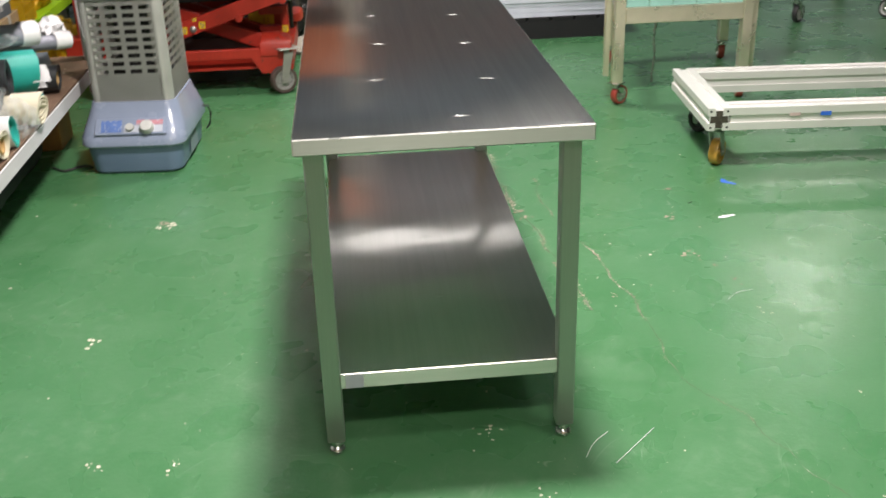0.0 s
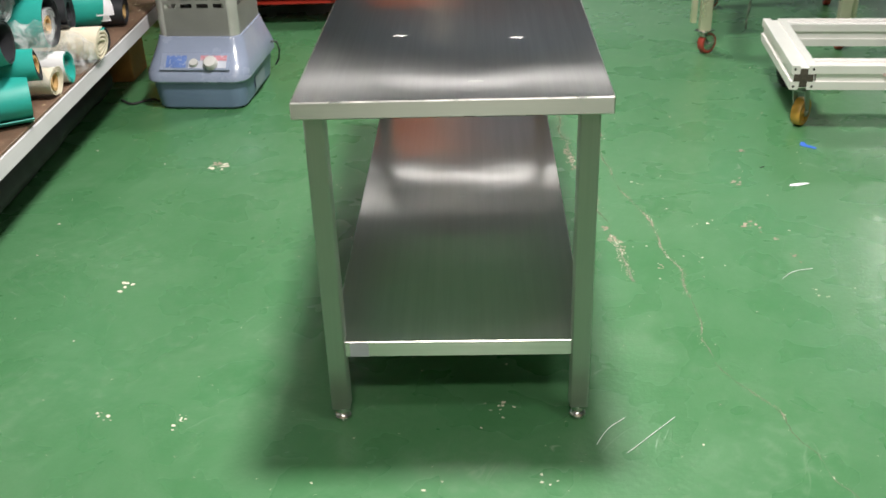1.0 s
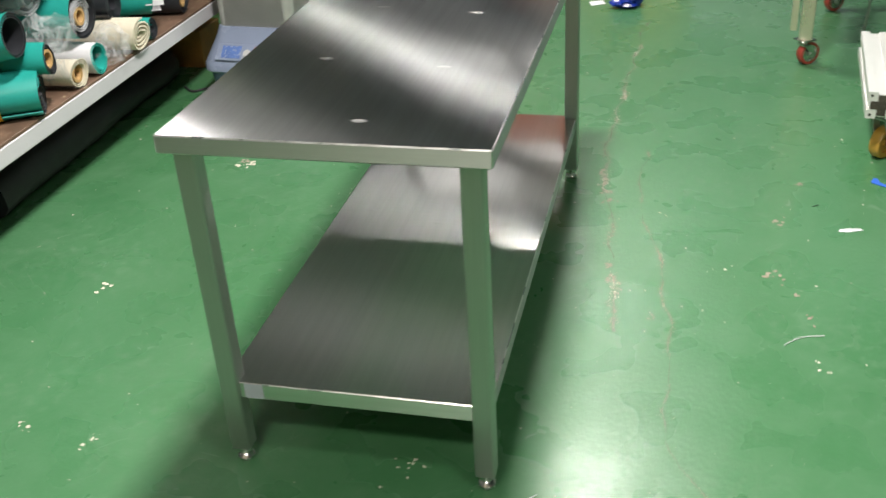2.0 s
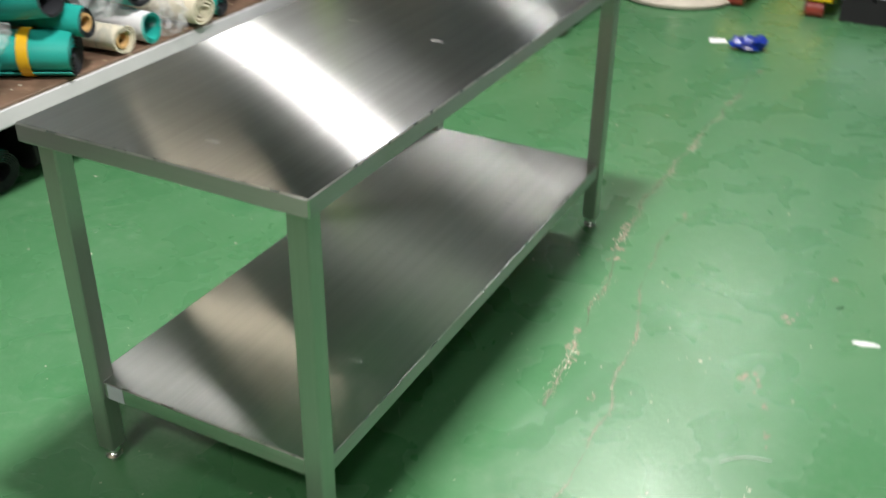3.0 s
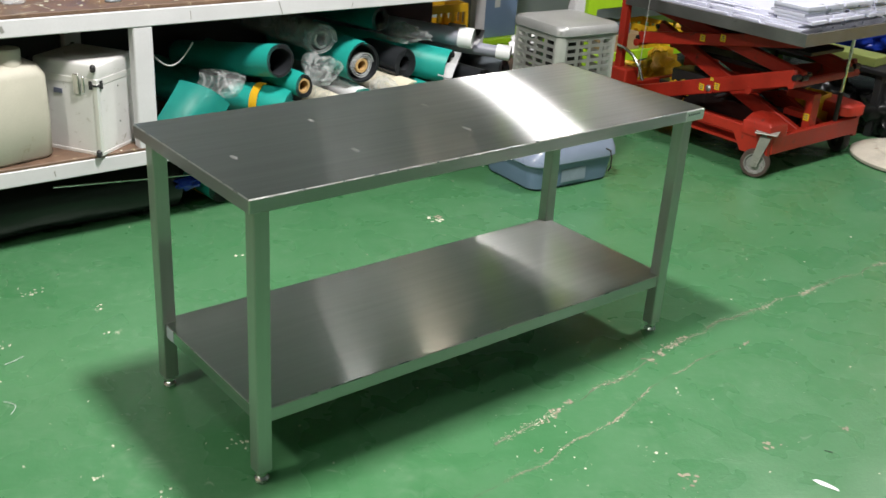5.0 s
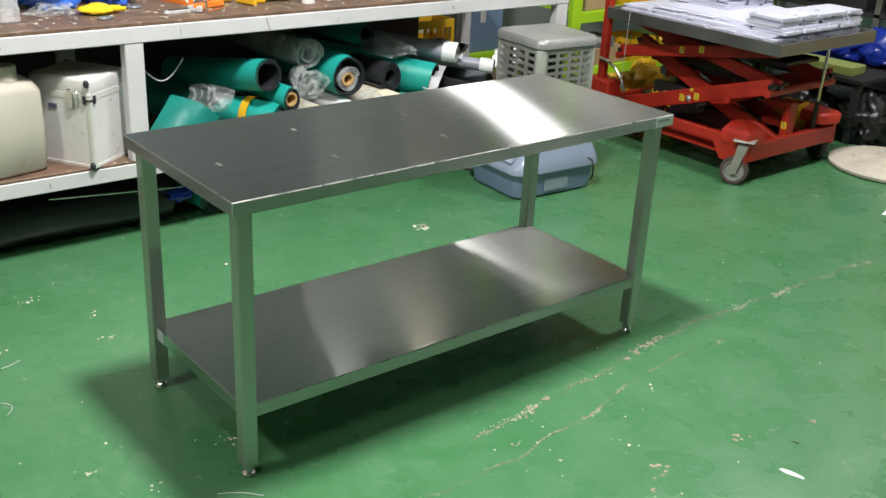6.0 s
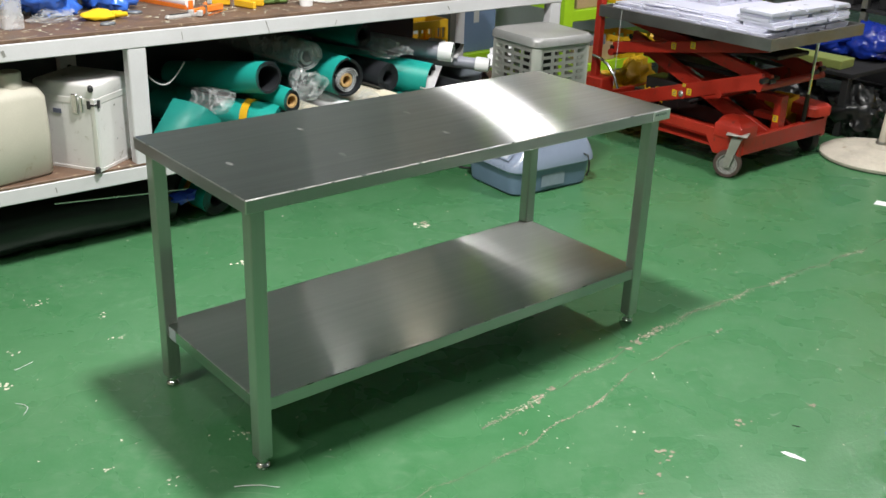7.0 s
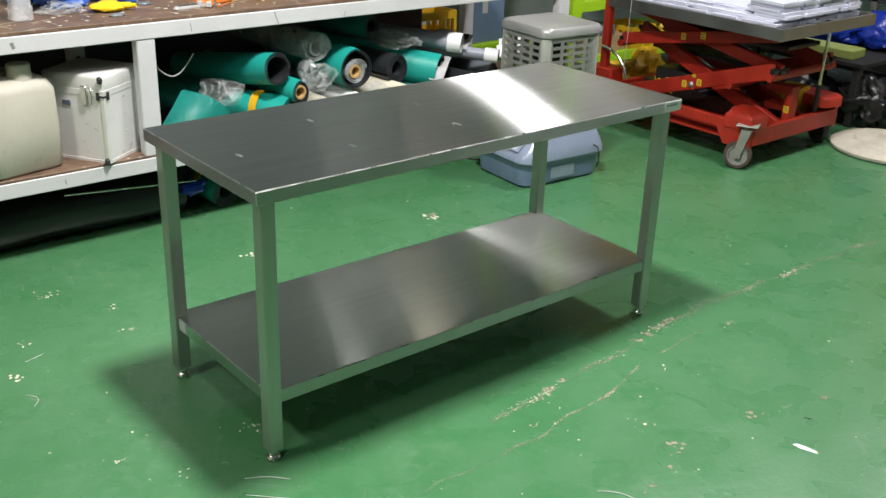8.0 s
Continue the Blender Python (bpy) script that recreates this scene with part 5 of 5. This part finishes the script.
# Out of view; added so that the tabletop mirrors something orange.
for x, z, w, h in ((-0.62, 1.0755, 0.42, 0.40), (-0.40, 1.6255, 0.60, 0.36)):
    single("storage_box", box(B(), -w / 2, w / 2, -0.22, 0.22, 0, h, 0.01, 2), ORANGE_BOX, "unseen orange storage box on the dark shelving, added for its reflection", "storage box", pose(x, 5.39, z), "orange storage boxes")


# ---------- frames on casters ----------
def tube_frame():
    t = thing("tube_frame_cart", "stainless tube frame cart with frosted panels on red casters", "cart")
    legs = {2.585: (1.035, 1.625), 3.30: (1.20, 1.79)}
    for y, xs in legs.items():
        for x in xs:
            part("leg", box(B(), x - 0.024, x + 0.024, y - 0.024, y + 0.024, 0.105, 1.02, 0.003), WARM_STEEL, t)
            caster(t, x, y, 0.105, 0.045, 0.030, RED_WHEEL, CHROME, CHROME, 35 if x < 1.3 else 80, 0.022)
    for x in (0.99, 1.672):
        part("side_tube", box(B(), x - 0.012, x + 0.012, 2.60, 2.63, 0.13, 1.0, 0.002), WARM_STEEL, t)
    for y, (a, b) in legs.items():
        for z in (0.410, 0.995):
            part("rail", box(B(), a + 0.024, b - 0.024, y - 0.022, y + 0.022, z - 0.036, z + 0.036, 0.003), WARM_STEEL, t)
        for k in range(5):
            x = a + 0.027 + k * 0.1082
            part("panel", box(B(), x, x + 0.104, y - 0.004, y + 0.004, 0.447, 0.958), GLASS_TEAL, t, "frosted teal panel")
    for near, far in zip(legs[2.585], legs[3.30]):
        for z in (0.410, 0.995):
            part("side_rail", bar(B(), (near + 0.006, 2.609, z), (far - 0.006, 3.276, z), 0.036, 0.06, 0.003), WARM_STEEL, t)
    part("chain", hose(B(), [(1.30 + 0.004 * math.sin(k), 2.90, 0.37 - 0.03 * k) for k in range(13)], 0.006, 6), OLD_STEEL, t, "hanging chain")
    return t


tube_frame()


def slotted(size):
    """Outline of a square aluminium profile with a wide shallow channel on each side."""
    h, s, d = size / 2, size * 0.17, size * 0.085
    quarter = [(-h, -h), (-s, -h), (-s, -h + d), (s, -h + d), (s, -h)]
    pts = []
    for k in range(4):
        c, n = (1, 0, -1, 0)[k], (0, 1, 0, -1)[k]
        pts += [(x * c - y * n, x * n + y * c) for x, y in quarter]
    return pts


# Dirty alloy darkened to the shade inside a hollow profile.
SHADOW_ALLOY = plain("dirty_shaded_aluminium", (0.075, 0.065, 0.05), 0.6, 0.3, 0.4, 60, 300, 0.3, (0.3, 0.28, 0.24), 0.6)
PINK_MARK = plain("faded_pink_mark", (0.55, 0.42, 0.40), 0.5, 0, 0.2, 30, 240, 0.02)


def alu_frame():
    t = thing("aluminium_frame_cart", "low frame of slotted aluminium profiles on casters, amber in front, shaded dark behind", "cart", Matrix.Translation((1.135, 1.645, 0)) @ pose(0, 0, 0, 0, 0, -4.5) @ Matrix.Translation((-1.133, -1.645, 0)))
    z, s = 0.208, 0.086

    def beam(axis, lo, hi, u, v):
        bm = prism(B(), [(a + u, b + v) for a, b in slotted(s)], axis, lo, hi)
        return part("profile", bm, ALLOY, t, smooth=0)

    left = beam(1, 1.645, 2.235, 1.176, z)
    beam(1, 1.645, 2.235, 3.05, z)
    front = beam(0, 1.2195, 3.0065, 1.689, z)
    beam(0, 1.2195, 3.0065, 2.191, z)
    # Core and bores: shade of the open profile end painted as dark pieces.
    core = B()
    box(core, 1.176 - 0.013, 1.176 + 0.013, 1.644, 1.65, z - 0.033, z + 0.033)
    box(core, 1.176 - 0.033, 1.176 + 0.033, 1.6443, 1.65, z - 0.013, z + 0.013)
    part("core", core, SHADOW_ALLOY, left, "hollow core of the profile, its inner shade painted dark")
    for sx in (-1, 1):
        for sz in (-1, 1):
            part("bore", rod(B(), (1.176 + sx * 0.031, 1.65, z + sz * 0.031), (1.176 + sx * 0.031, 1.6443, z + sz * 0.031), 0.0045, None, 10), GREASE_OR_SHADE, left)
    part("tape_mark", box(B(), 1.555, 1.595, 1.6448, 1.6456, 0.212, 0.228, 0, 1, 0), BLUE_TAPE, front, "scrap of blue tape")
    part("tape_mark", box(B(), 1.44, 1.48, 1.6448, 1.6456, 0.214, 0.226, 0, 1, 0), PINK_MARK, front, "faded red mark")
    # Rear casters are darkened: the frame's shade is put into their colour.
    for x, y, turn in ((1.19, 1.715, 55), (1.225, 2.17, -60), (3.03, 1.7, 60), (3.03, 2.17, 100)):
        caster(t, x, y, 0.165, 0.052, 0.034, AMBER_WHEEL if y < 2 else BLACK_RUBBER, AMBER_WHEEL if y < 2 else DARK_FILL, OLD_STEEL, turn, 0.028)
    return t


alu_frame()


def far_cart():
    t = thing("steel_cart", "steel cart on black casters further down the hall", "cart")
    for x in (2.52, 3.12):
        for y in (4.05, 4.7):
            part("leg", box(B(), x - 0.02, x + 0.02, y - 0.02, y + 0.02, 0.15, 0.9, 0.003), OLD_STEEL, t)
            caster(t, x, y, 0.15, 0.055, 0.03, BLACK_RUBBER, GREY_HUB, CHROME, 40 if x < 2.8 else 110, 0.03)
    for y in (4.05, 4.7):
        part("rail", box(B(), 2.541, 3.099, y - 0.018, y + 0.018, 0.30, 0.34, 0.002), OLD_STEEL, t)
    part("deck", box(B(), 2.50, 3.14, 4.03, 4.72, 0.90, 0.92, 0.003), OLD_STEEL, t)
    return t


far_cart()


# ---------- clutter on the bench top ----------
TOP = 0.8443


def bottle():
    t = thing("bottle", "clear plastic bottle standing on the worktop", "bottle", pose(-1.445, 0.075, TOP))
    part("body", loft(B(), [(0.0, 0.030, 0.030, 0.014), (0.006, 0.036, 0.036, 0.016), (0.05, 0.036, 0.036, 0.016), (0.055, 0.033, 0.033, 0.016), (0.12, 0.034, 0.034, 0.016), (0.17, 0.034, 0.034, 0.016), (0.2, 0.018, 0.018, 0.015)]), CLEAR_BOTTLE, t, smooth=40)
    part("cap", lathe(B(), [(0, 0.225), (0.015, 0.225), (0.016, 0.2), (0, 0.2)], 18), PAPER, t, "white screw cap")
    return t


bottle()
plastic_bag("crumpled glossy blue plastic bag on the worktop", -1.665, 0.27, TOP, (0.13, 0.13, 0.11), 43, BLUE_BAG, 15, 0.28)
plastic_bag("crumpled glossy blue plastic bag on the worktop", -1.715, 0.515, TOP, (0.13, 0.12, 0.11), 47, BLUE_BAG, -25, 0.28)
plastic_bag("crumpled clear film beside the blue bag", -1.52, 0.24, TOP, (0.06, 0.09, 0.02), 51, CLEAR_FILM, 10, 0.4)


def glove(label, x, y, material, yaw, sx=0.05, sy=0.085, h=0.018, seed=1):
    bm = crumple(B(), (sx, sy, h), seed, 3, 0.18, 1.6)
    rnd = random.Random(seed)
    for k in range(4):
        a = radians(70 + 15 * k)
        p = Vector((math.cos(a) * sx * 0.7, math.sin(a) * sy * 0.8, h * 0.7))
        rod(bm, p, p + Vector((math.cos(a) * 0.05 + rnd.uniform(-0.02, 0.02), math.sin(a) * 0.035, rnd.uniform(-0.004, 0.006))), h * 0.55, h * 0.4, 8)
    return single("glove", bm, material, label, "glove", pose(x, y, TOP, 0, 0, yaw), "work gloves", smooth=70)


glove("folded yellow cotton work glove on the worktop", -1.475, 0.40, YELLOW_CLOTH, 5, 0.05, 0.07, 0.02, 2)
glove("olive green work glove on the worktop", -1.50, 1.12, GREEN_CLOTH, -30, 0.045, 0.06, 0.018, 3)
glove("olive green work glove lying further back", -1.76, 0.93, GREEN_CLOTH, 20, 0.05, 0.07, 0.016, 4)
glove("grey knitted work glove on the worktop", -1.42, 1.50, GREY_CLOTH, 15, 0.055, 0.07, 0.02, 5)
glove("grey knitted work glove on the worktop", -1.44, 1.82, GREY_CLOTH, -20, 0.055, 0.06, 0.018, 6)
for sx, sy, yaw in ((-1.365, 0.385, 10), (-1.535, 0.56, -20)):
    single("abrasive_pad", lathe(B(), [(0, 0), (0.022, 0), (0.024, 0.004), (0.02, 0.009), (0, 0.009)], 16, 0, pose(0, 0, 0) @ Matrix.Diagonal((0.8, 1.3, 1, 1))), GREY_SHEET, "small grey-green abrasive pad on the worktop", "pad", pose(sx, sy, TOP, 0, 0, yaw))


def sealant_gun():
    t = thing("sealant_gun", "white sealant cartridge in an orange frame gun", "sealant gun", pose(-1.665, 0.753, TOP, 0, 0, -75))
    part("cartridge", rod(B(), (0, -0.12, 0.026), (0, 0.14, 0.026), 0.025, None, 20), PAPER, t, "white sealant cartridge")
    bm = box(B(), -0.014, 0.030, -0.13, 0.148, 0.0, 0.0008)
    box(bm, 0.0255, 0.030, -0.13, 0.148, 0.0009, 0.016, 0.001)
    box(bm, -0.010, 0.010, 0.1405, 0.148, 0.0009, 0.032, 0.001)
    part("frame", bm, ORANGE, t, "orange frame")
    part("push_rod", rod(B(), (0, -0.28, 0.026), (0, -0.10, 0.026), 0.004), CHROME, t)
    return t


sealant_gun()


def spring_clamp(x, y, yaw, material, label, scale=1.0):
    t = thing("clamp", label, "clamp", pose(x, y, TOP, 0, 0, yaw) @ Matrix.Scale(scale, 4), "hand clamps")
    for s in (-1, 1):
        bm = bar(B(), (0, 0, 0.014), (s * 0.035, 0.10, 0.014), 0.016, 0.026, 0.004)
        bar(bm, (0, 0.002, 0.014), (-s * 0.018, -0.075, 0.014), 0.016, 0.024, 0.004)
        part("jaw", bm, material, t)
        part("pad", box(B(), -s * 0.018 - 0.01, -s * 0.018 + 0.01, -0.09, -0.07, 0.003, 0.025, 0.003), GREY_HUB, t, "grey jaw pad")
    part("spring", lathe(B(), [(0.008, 0), (0.014, 0), (0.014, 0.030), (0.008, 0.030)], 14), CHROME, t)
    return t


spring_clamp(-1.51, 0.97, -55, YELLOW, "yellow plastic spring clamp on the worktop", 1.15)
spring_clamp(-1.415, 0.79, 40, ORANGE, "orange plastic hand clamp on the worktop", 1.0)
spring_clamp(-1.42, 1.70, -80, ORANGE, "orange plastic spring clamp on the worktop", 1.0)


def knife():
    t = thing("knife", "grey utility knife lying on the worktop", "knife", pose(-1.375, 0.68, TOP, 0, 0, 8))
    part("handle", loft(B(), [(0, 0.010, 0.07, 0.008), (0.004, 0.012, 0.075, 0.009), (0.013, 0.010, 0.07, 0.008)]), GREY_HUB, t, smooth=40)
    part("slider", box(B(), -0.006, 0.006, -0.055, 0.045, 0.0125, 0.0155, 0.001), BLACK_RUBBER, t)
    return t


knife()
single("paper_cup", lathe(B(), [(0, 0.003), (0.025, 0.003), (0.0265, 0.0), (0.035, 0.075), (0.0375, 0.078), (0.0345, 0.079), (0.026, 0.006), (0, 0.006)], 28), PAPER, "white paper cup on the worktop", "cup", pose(-1.385, 1.235, TOP))


def mesh_tray():
    t = thing("metal_offcut", "slotted pale metal offcut on the worktop", "metal offcut", pose(-1.42, 1.36, TOP, 0, 0, 12))
    for k in range(6):
        part("strip", bar(B(), (-0.06 + 0.022 * k, -0.06, 0.004 + 0.001 * k), (-0.05 + 0.022 * k, 0.06, 0.010), 0.009, 0.004, 0.0008), ALLOY, t)
    return t


mesh_tray()
single("paper", box(B(), -0.07, 0.07, -0.09, 0.09, 0, 0.0022), PAPER, "white printed paper hanging over the worktop edge", "paper", pose(-1.40, 2.19, TOP, 0, 0, 12), smooth=0)
single("ruler", box(B(), -0.0075, 0.0075, -0.08, 0.08, 0, 0.0015), CHROME, "thin steel ruler on the worktop", "ruler", pose(-1.40, 0.84, TOP, 0, 0, 35))
single("carton_flap", box(B(), -0.03, 0.03, -0.03, 0.03, 0, 0.14, 0.002), CARD, "tan cardboard box at the end of the worktop", "box", pose(-1.50, -0.06, TOP, 0, 0, 5))
rnd = random.Random(23)
bm = B()
for k in range(170):
    x, y = rnd.uniform(-1.75, -1.275), rnd.uniform(-0.3, 2.55)
    s = rnd.uniform(0.002, 0.007)
    box(bm, -s, s, -s * rnd.uniform(0.3, 1), s, 0, 0.0012, 0, 1, 0, pose(x, y, TOP, 0, 0, rnd.uniform(0, 360)))
single("shavings", bm, PALE_CHIP, "pale shavings and crumbs scattered on the worktop", "shavings", kind="stuff", smooth=0)
bm = B()
for k in range(150):
    x, y = rnd.uniform(-1.72, -1.275), rnd.uniform(-0.3, 2.55)
    long, thin = rnd.uniform(0.008, 0.05), rnd.uniform(0.0005, 0.0014)
    box(bm, -long, long, -thin, thin, 0, 0.0005, 0, 1, 0, pose(x, y, TOP, 0, 0, rnd.choice((90, 90, 70, 110, 20, 150)) + rnd.uniform(-15, 15)))
single("worktop_scratches", bm, PALE_CHIP, "pale knife scratches across the brown worktop", "scratches", kind="stuff", smooth=0)
bm = B()
for k in range(45):
    x, y = rnd.uniform(-1.5, -1.272), rnd.uniform(-0.4, 2.5)
    s = rnd.uniform(0.002, 0.006)
    box(bm, -s, s, -s * rnd.uniform(0.3, 1), s, 0, 0.0012, 0, 1, 0, pose(x, y, 0.3411, 0, 0, rnd.uniform(0, 360)))
single("shelf_crumbs", bm, PALE_CHIP, "pale crumbs on the lower shelf board", "crumbs", kind="stuff", smooth=0)


# ---------- wear and litter on the floor ----------
def chip(bm, x, y, s, rnd, stretch=1.0, yaw=0.0, z=0.0006):
    n = rnd.randint(6, 9)
    c, d = math.cos(yaw), math.sin(yaw)
    ring = []
    for k in range(n):
        a = 2 * math.pi * k / n
        r = s * rnd.uniform(0.5, 1.15)
        u, v = r * math.cos(a), r * math.sin(a) * stretch
        ring.append(bm.verts.new((x + u * c - v * d, y + u * d + v * c, z)))
    top = bm.verts.new((x, y, z + s * 0.03))
    for k in range(n):
        bm.faces.new((ring[k], ring[(k + 1) % n], top))


def trail(bm, points, rnd, step, spread, small, large, gaps=0.25):
    """Chips along a crack."""
    for (x0, y0), (x1, y1) in zip(points, points[1:]):
        ln = math.hypot(x1 - x0, y1 - y0)
        for k in range(int(ln / step)):
            f = k * step / ln
            x, y = x0 + (x1 - x0) * f, y0 + (y1 - y0) * f
            if noise.noise(Vector((x * 6, y * 6, 3))) < gaps - 0.5:
                continue
            wob = 0.02 * noise.noise(Vector((x * 9, y * 9, 0)))
            size = rnd.uniform(small, large) * (0.6 + max(0, noise.noise(Vector((x * 8, y * 8, 8)))) * 1.8)
            chip(bm, x + wob + rnd.gauss(0, spread), y + rnd.gauss(0, spread), size, rnd, rnd.uniform(1.0, 2.2), math.atan2(y1 - y0, x1 - x0) - math.pi / 2, 0.0006 + rnd.random() * 0.0004)


CRACK = plain("dirty_crack_edge", (0.125, 0.165, 0.10), 0.85, 0, 0.35, 40, 260, 0.4)
rnd = random.Random(77)
MAIN = [(0.47, 0.62), (0.44, 0.85), (0.42, 1.10), (0.36, 1.45), (0.35, 1.80), (0.37, 2.2), (0.38, 2.6), (0.40, 3.1)]
FINE = [(0.80, -0.28), (0.70, 0.03), (0.61, 0.23), (0.59, 0.45), (0.60, 0.58), (0.575, 0.80), (0.566, 0.97), (0.50, 1.2), (0.475, 1.5), (0.49, 1.7)]
bm = B()
trail(bm, MAIN, rnd, 0.0022, 0.007, 0.0008, 0.0034, 0.36)
trail(bm, FINE, rnd, 0.0028, 0.0022, 0.0006, 0.0022, 0.33)
single("crack_wear", bm, BARE_PATCH, "bare concrete showing along cracks in the green paint", "floor wear", kind="stuff", smooth=0)


def crack_line(bm, points, width, seed):
    """A thin uneven ribbon along a crack."""
    steps = []
    for (x0, y0), (x1, y1) in zip(points, points[1:]):
        n = max(2, int(math.hypot(x1 - x0, y1 - y0) / 0.008))
        steps += [(x0 + (x1 - x0) * k / n, y0 + (y1 - y0) * k / n) for k in range(n)]
    last = None
    for x, y in steps:
        wob = 0.02 * noise.noise(Vector((x * 9, y * 9, 0)))
        jag = 0.004 * noise.noise(Vector((x * 60, y * 60, seed)))
        w = width * max(0.08, 0.5 + 1.1 * noise.noise(Vector((x * 22, y * 22, seed + 5))))
        pair = (bm.verts.new((x + wob + jag - w, y, 0.0005)), bm.verts.new((x + wob + jag + w, y, 0.0005)))
        if last:
            bm.faces.new((last[0], last[1], pair[1], pair[0]))
        last = pair


bm = B()
crack_line(bm, MAIN, 0.004, 2.0)
crack_line(bm, FINE, 0.002, 9.0)
single("floor_crack", bm, CRACK, "brownish hairline cracks in the green floor paint", "crack", kind="stuff", smooth=0)
bm = B()
trail(bm, MAIN, rnd, 0.004, 0.010, 0.0006, 0.0026, 0.3)
trail(bm, FINE, rnd, 0.008, 0.005, 0.0005, 0.0014, 0.3)
for x, y, s, n in ((-0.93, 0.64, 0.010, 7), (-0.845, 1.447, 0.012, 9), (-0.63, 0.025, 0.007, 5), (0.077, 0.07, 0.006, 8), (-0.55, -0.35, 0.008, 7), (-0.80, 0.05, 0.006, 6), (-1.02, -0.10, 0.006, 9), (-0.72, -0.26, 0.006, 7), (0.55, 1.25, 0.006, 5), (0.02, -0.28, 0.006, 7), (0.16, -0.17, 0.005, 5), (0.72, 0.95, 0.006, 5), (0.95, 0.55, 0.005, 5)):
    for k in range(n):
        chip(bm, x + rnd.gauss(0, 0.018), y + rnd.gauss(0, 0.014), s * rnd.uniform(0.3, 1.0), rnd, rnd.uniform(0.5, 1.4), rnd.uniform(0, 3), 0.0007)
for k in range(2600):
    x, y = rnd.uniform(-1.4, 3.0), rnd.uniform(-1.2, 4.2)
    s = 0.0008 + 0.0035 * rnd.random() ** 4
    chip(bm, x, y, s, rnd, rnd.uniform(0.5, 1.8), rnd.uniform(0, 3), 0.0006)
single("floor_specks", bm, PALE_CHIP, "pale paint chips and specks scattered over the green floor", "specks", kind="stuff", smooth=0)
bm = B()
for x, y, s in ((0.86, 0.95, 0.018), (0.90, 0.85, 0.010), (0.93, 0.75, 0.011), (0.55, 0.70, 0.008), (0.95, 1.5, 0.014), (0.88, 1.25, 0.013), (0.43, 0.86, 0.014), (0.425, 0.93, 0.012), (0.395, 1.32, 0.016), (0.38, 1.38, 0.016), (0.36, 1.5, 0.018), (-0.86, 1.46, 0.018)):
    for k in range(7):
        chip(bm, x + rnd.gauss(0, s * 0.6), y + rnd.gauss(0, s * 0.9), s * rnd.uniform(0.15, 0.5), rnd, rnd.uniform(0.8, 1.8), rnd.uniform(0, 3), 0.0008)
single("rust_spots", bm, BARE_PATCH, "brownish worn spots in the green floor paint", "floor wear", kind="stuff", smooth=0)


def strip(label, pts, r, material, name="plastic_strip", category="litter"):
    return single(name, hose(B(), pts, r * 0.7, 6), material, label, category, smooth=60)


strip("thin pale wire offcut on the floor", [(0.35 + 0.02 * k, -0.09 + 0.020 * k, 0.002) for k in range(7)], 0.0012, PAPER, "wire_offcut")
strip("curled thin white strip on the floor", [(0.86 + 0.012 * k, 0.62 + 0.008 * k + 0.012 * math.sin(k * 0.5), 0.002) for k in range(9)], 0.0014, PAPER)
strip("thin translucent strip near the table foot", [(0.29 + 0.010 * k, -0.06 + 0.014 * k + 0.01 * math.sin(k * 0.6), 0.002) for k in range(8)], 0.0014, PAPER)
strip("curled thin white strip on the floor", [(-0.62 + 0.01 * math.cos(k * 0.5), -0.30 + 0.012 * k, 0.002) for k in range(6)], 0.0011, PAPER)
strip("curled thin white strip on the floor", [(-0.42 + 0.012 * k, -0.36 + 0.02 * math.sin(k * 0.55), 0.002) for k in range(7)], 0.0011, PAPER)
strip("short dark wire scrap on the floor", [(0.98 + 0.006 * k, 1.35 + 0.004 * k, 0.002) for k in range(4)], 0.0016, BLACK_RUBBER, "wire_offcut")


def scrap(label, x, y, outline, material, yaw, name="paper_scrap"):
    bm = prism(B(), outline, 2, 0.0006, 0.0022)
    return single(name, bm, material, label, "litter", pose(x, y, 0, 0, 0, yaw), smooth=0)


scrap("small white paper scrap on the floor", 1.070, 1.216, [(-0.034, -0.004), (-0.010, -0.010), (0.036, -0.003), (0.030, 0.005), (0.0, 0.009), (-0.026, 0.006)], PAPER, 12)
scrap("white paper scrap on the floor", 0.155, 3.38, [(-0.04, -0.03), (0.035, -0.025), (0.04, 0.03), (-0.03, 0.035)], PAPER, 25)
plastic_bag("small crumpled blue plastic scrap on the floor", 0.30, 3.33, 0.0, (0.07, 0.05, 0.035), 53, BLUE_FILM, 20, 0.4)
scrap("bent strip of blue tape on the floor", 1.185, 1.53, [(-0.022, 0.0), (-0.016, 0.034), (-0.004, 0.03), (0.002, 0.008), (0.032, -0.014), (0.030, -0.026), (0.0, -0.012)], BLUE_TAPE, -10, "tape_scrap")
plastic_bag("crumpled white film sheet stuffed beside the heater", -1.36, 2.33, 0.46, (0.05, 0.08, 0.06), 71, WHITE_SHEET, 15, 0.4)
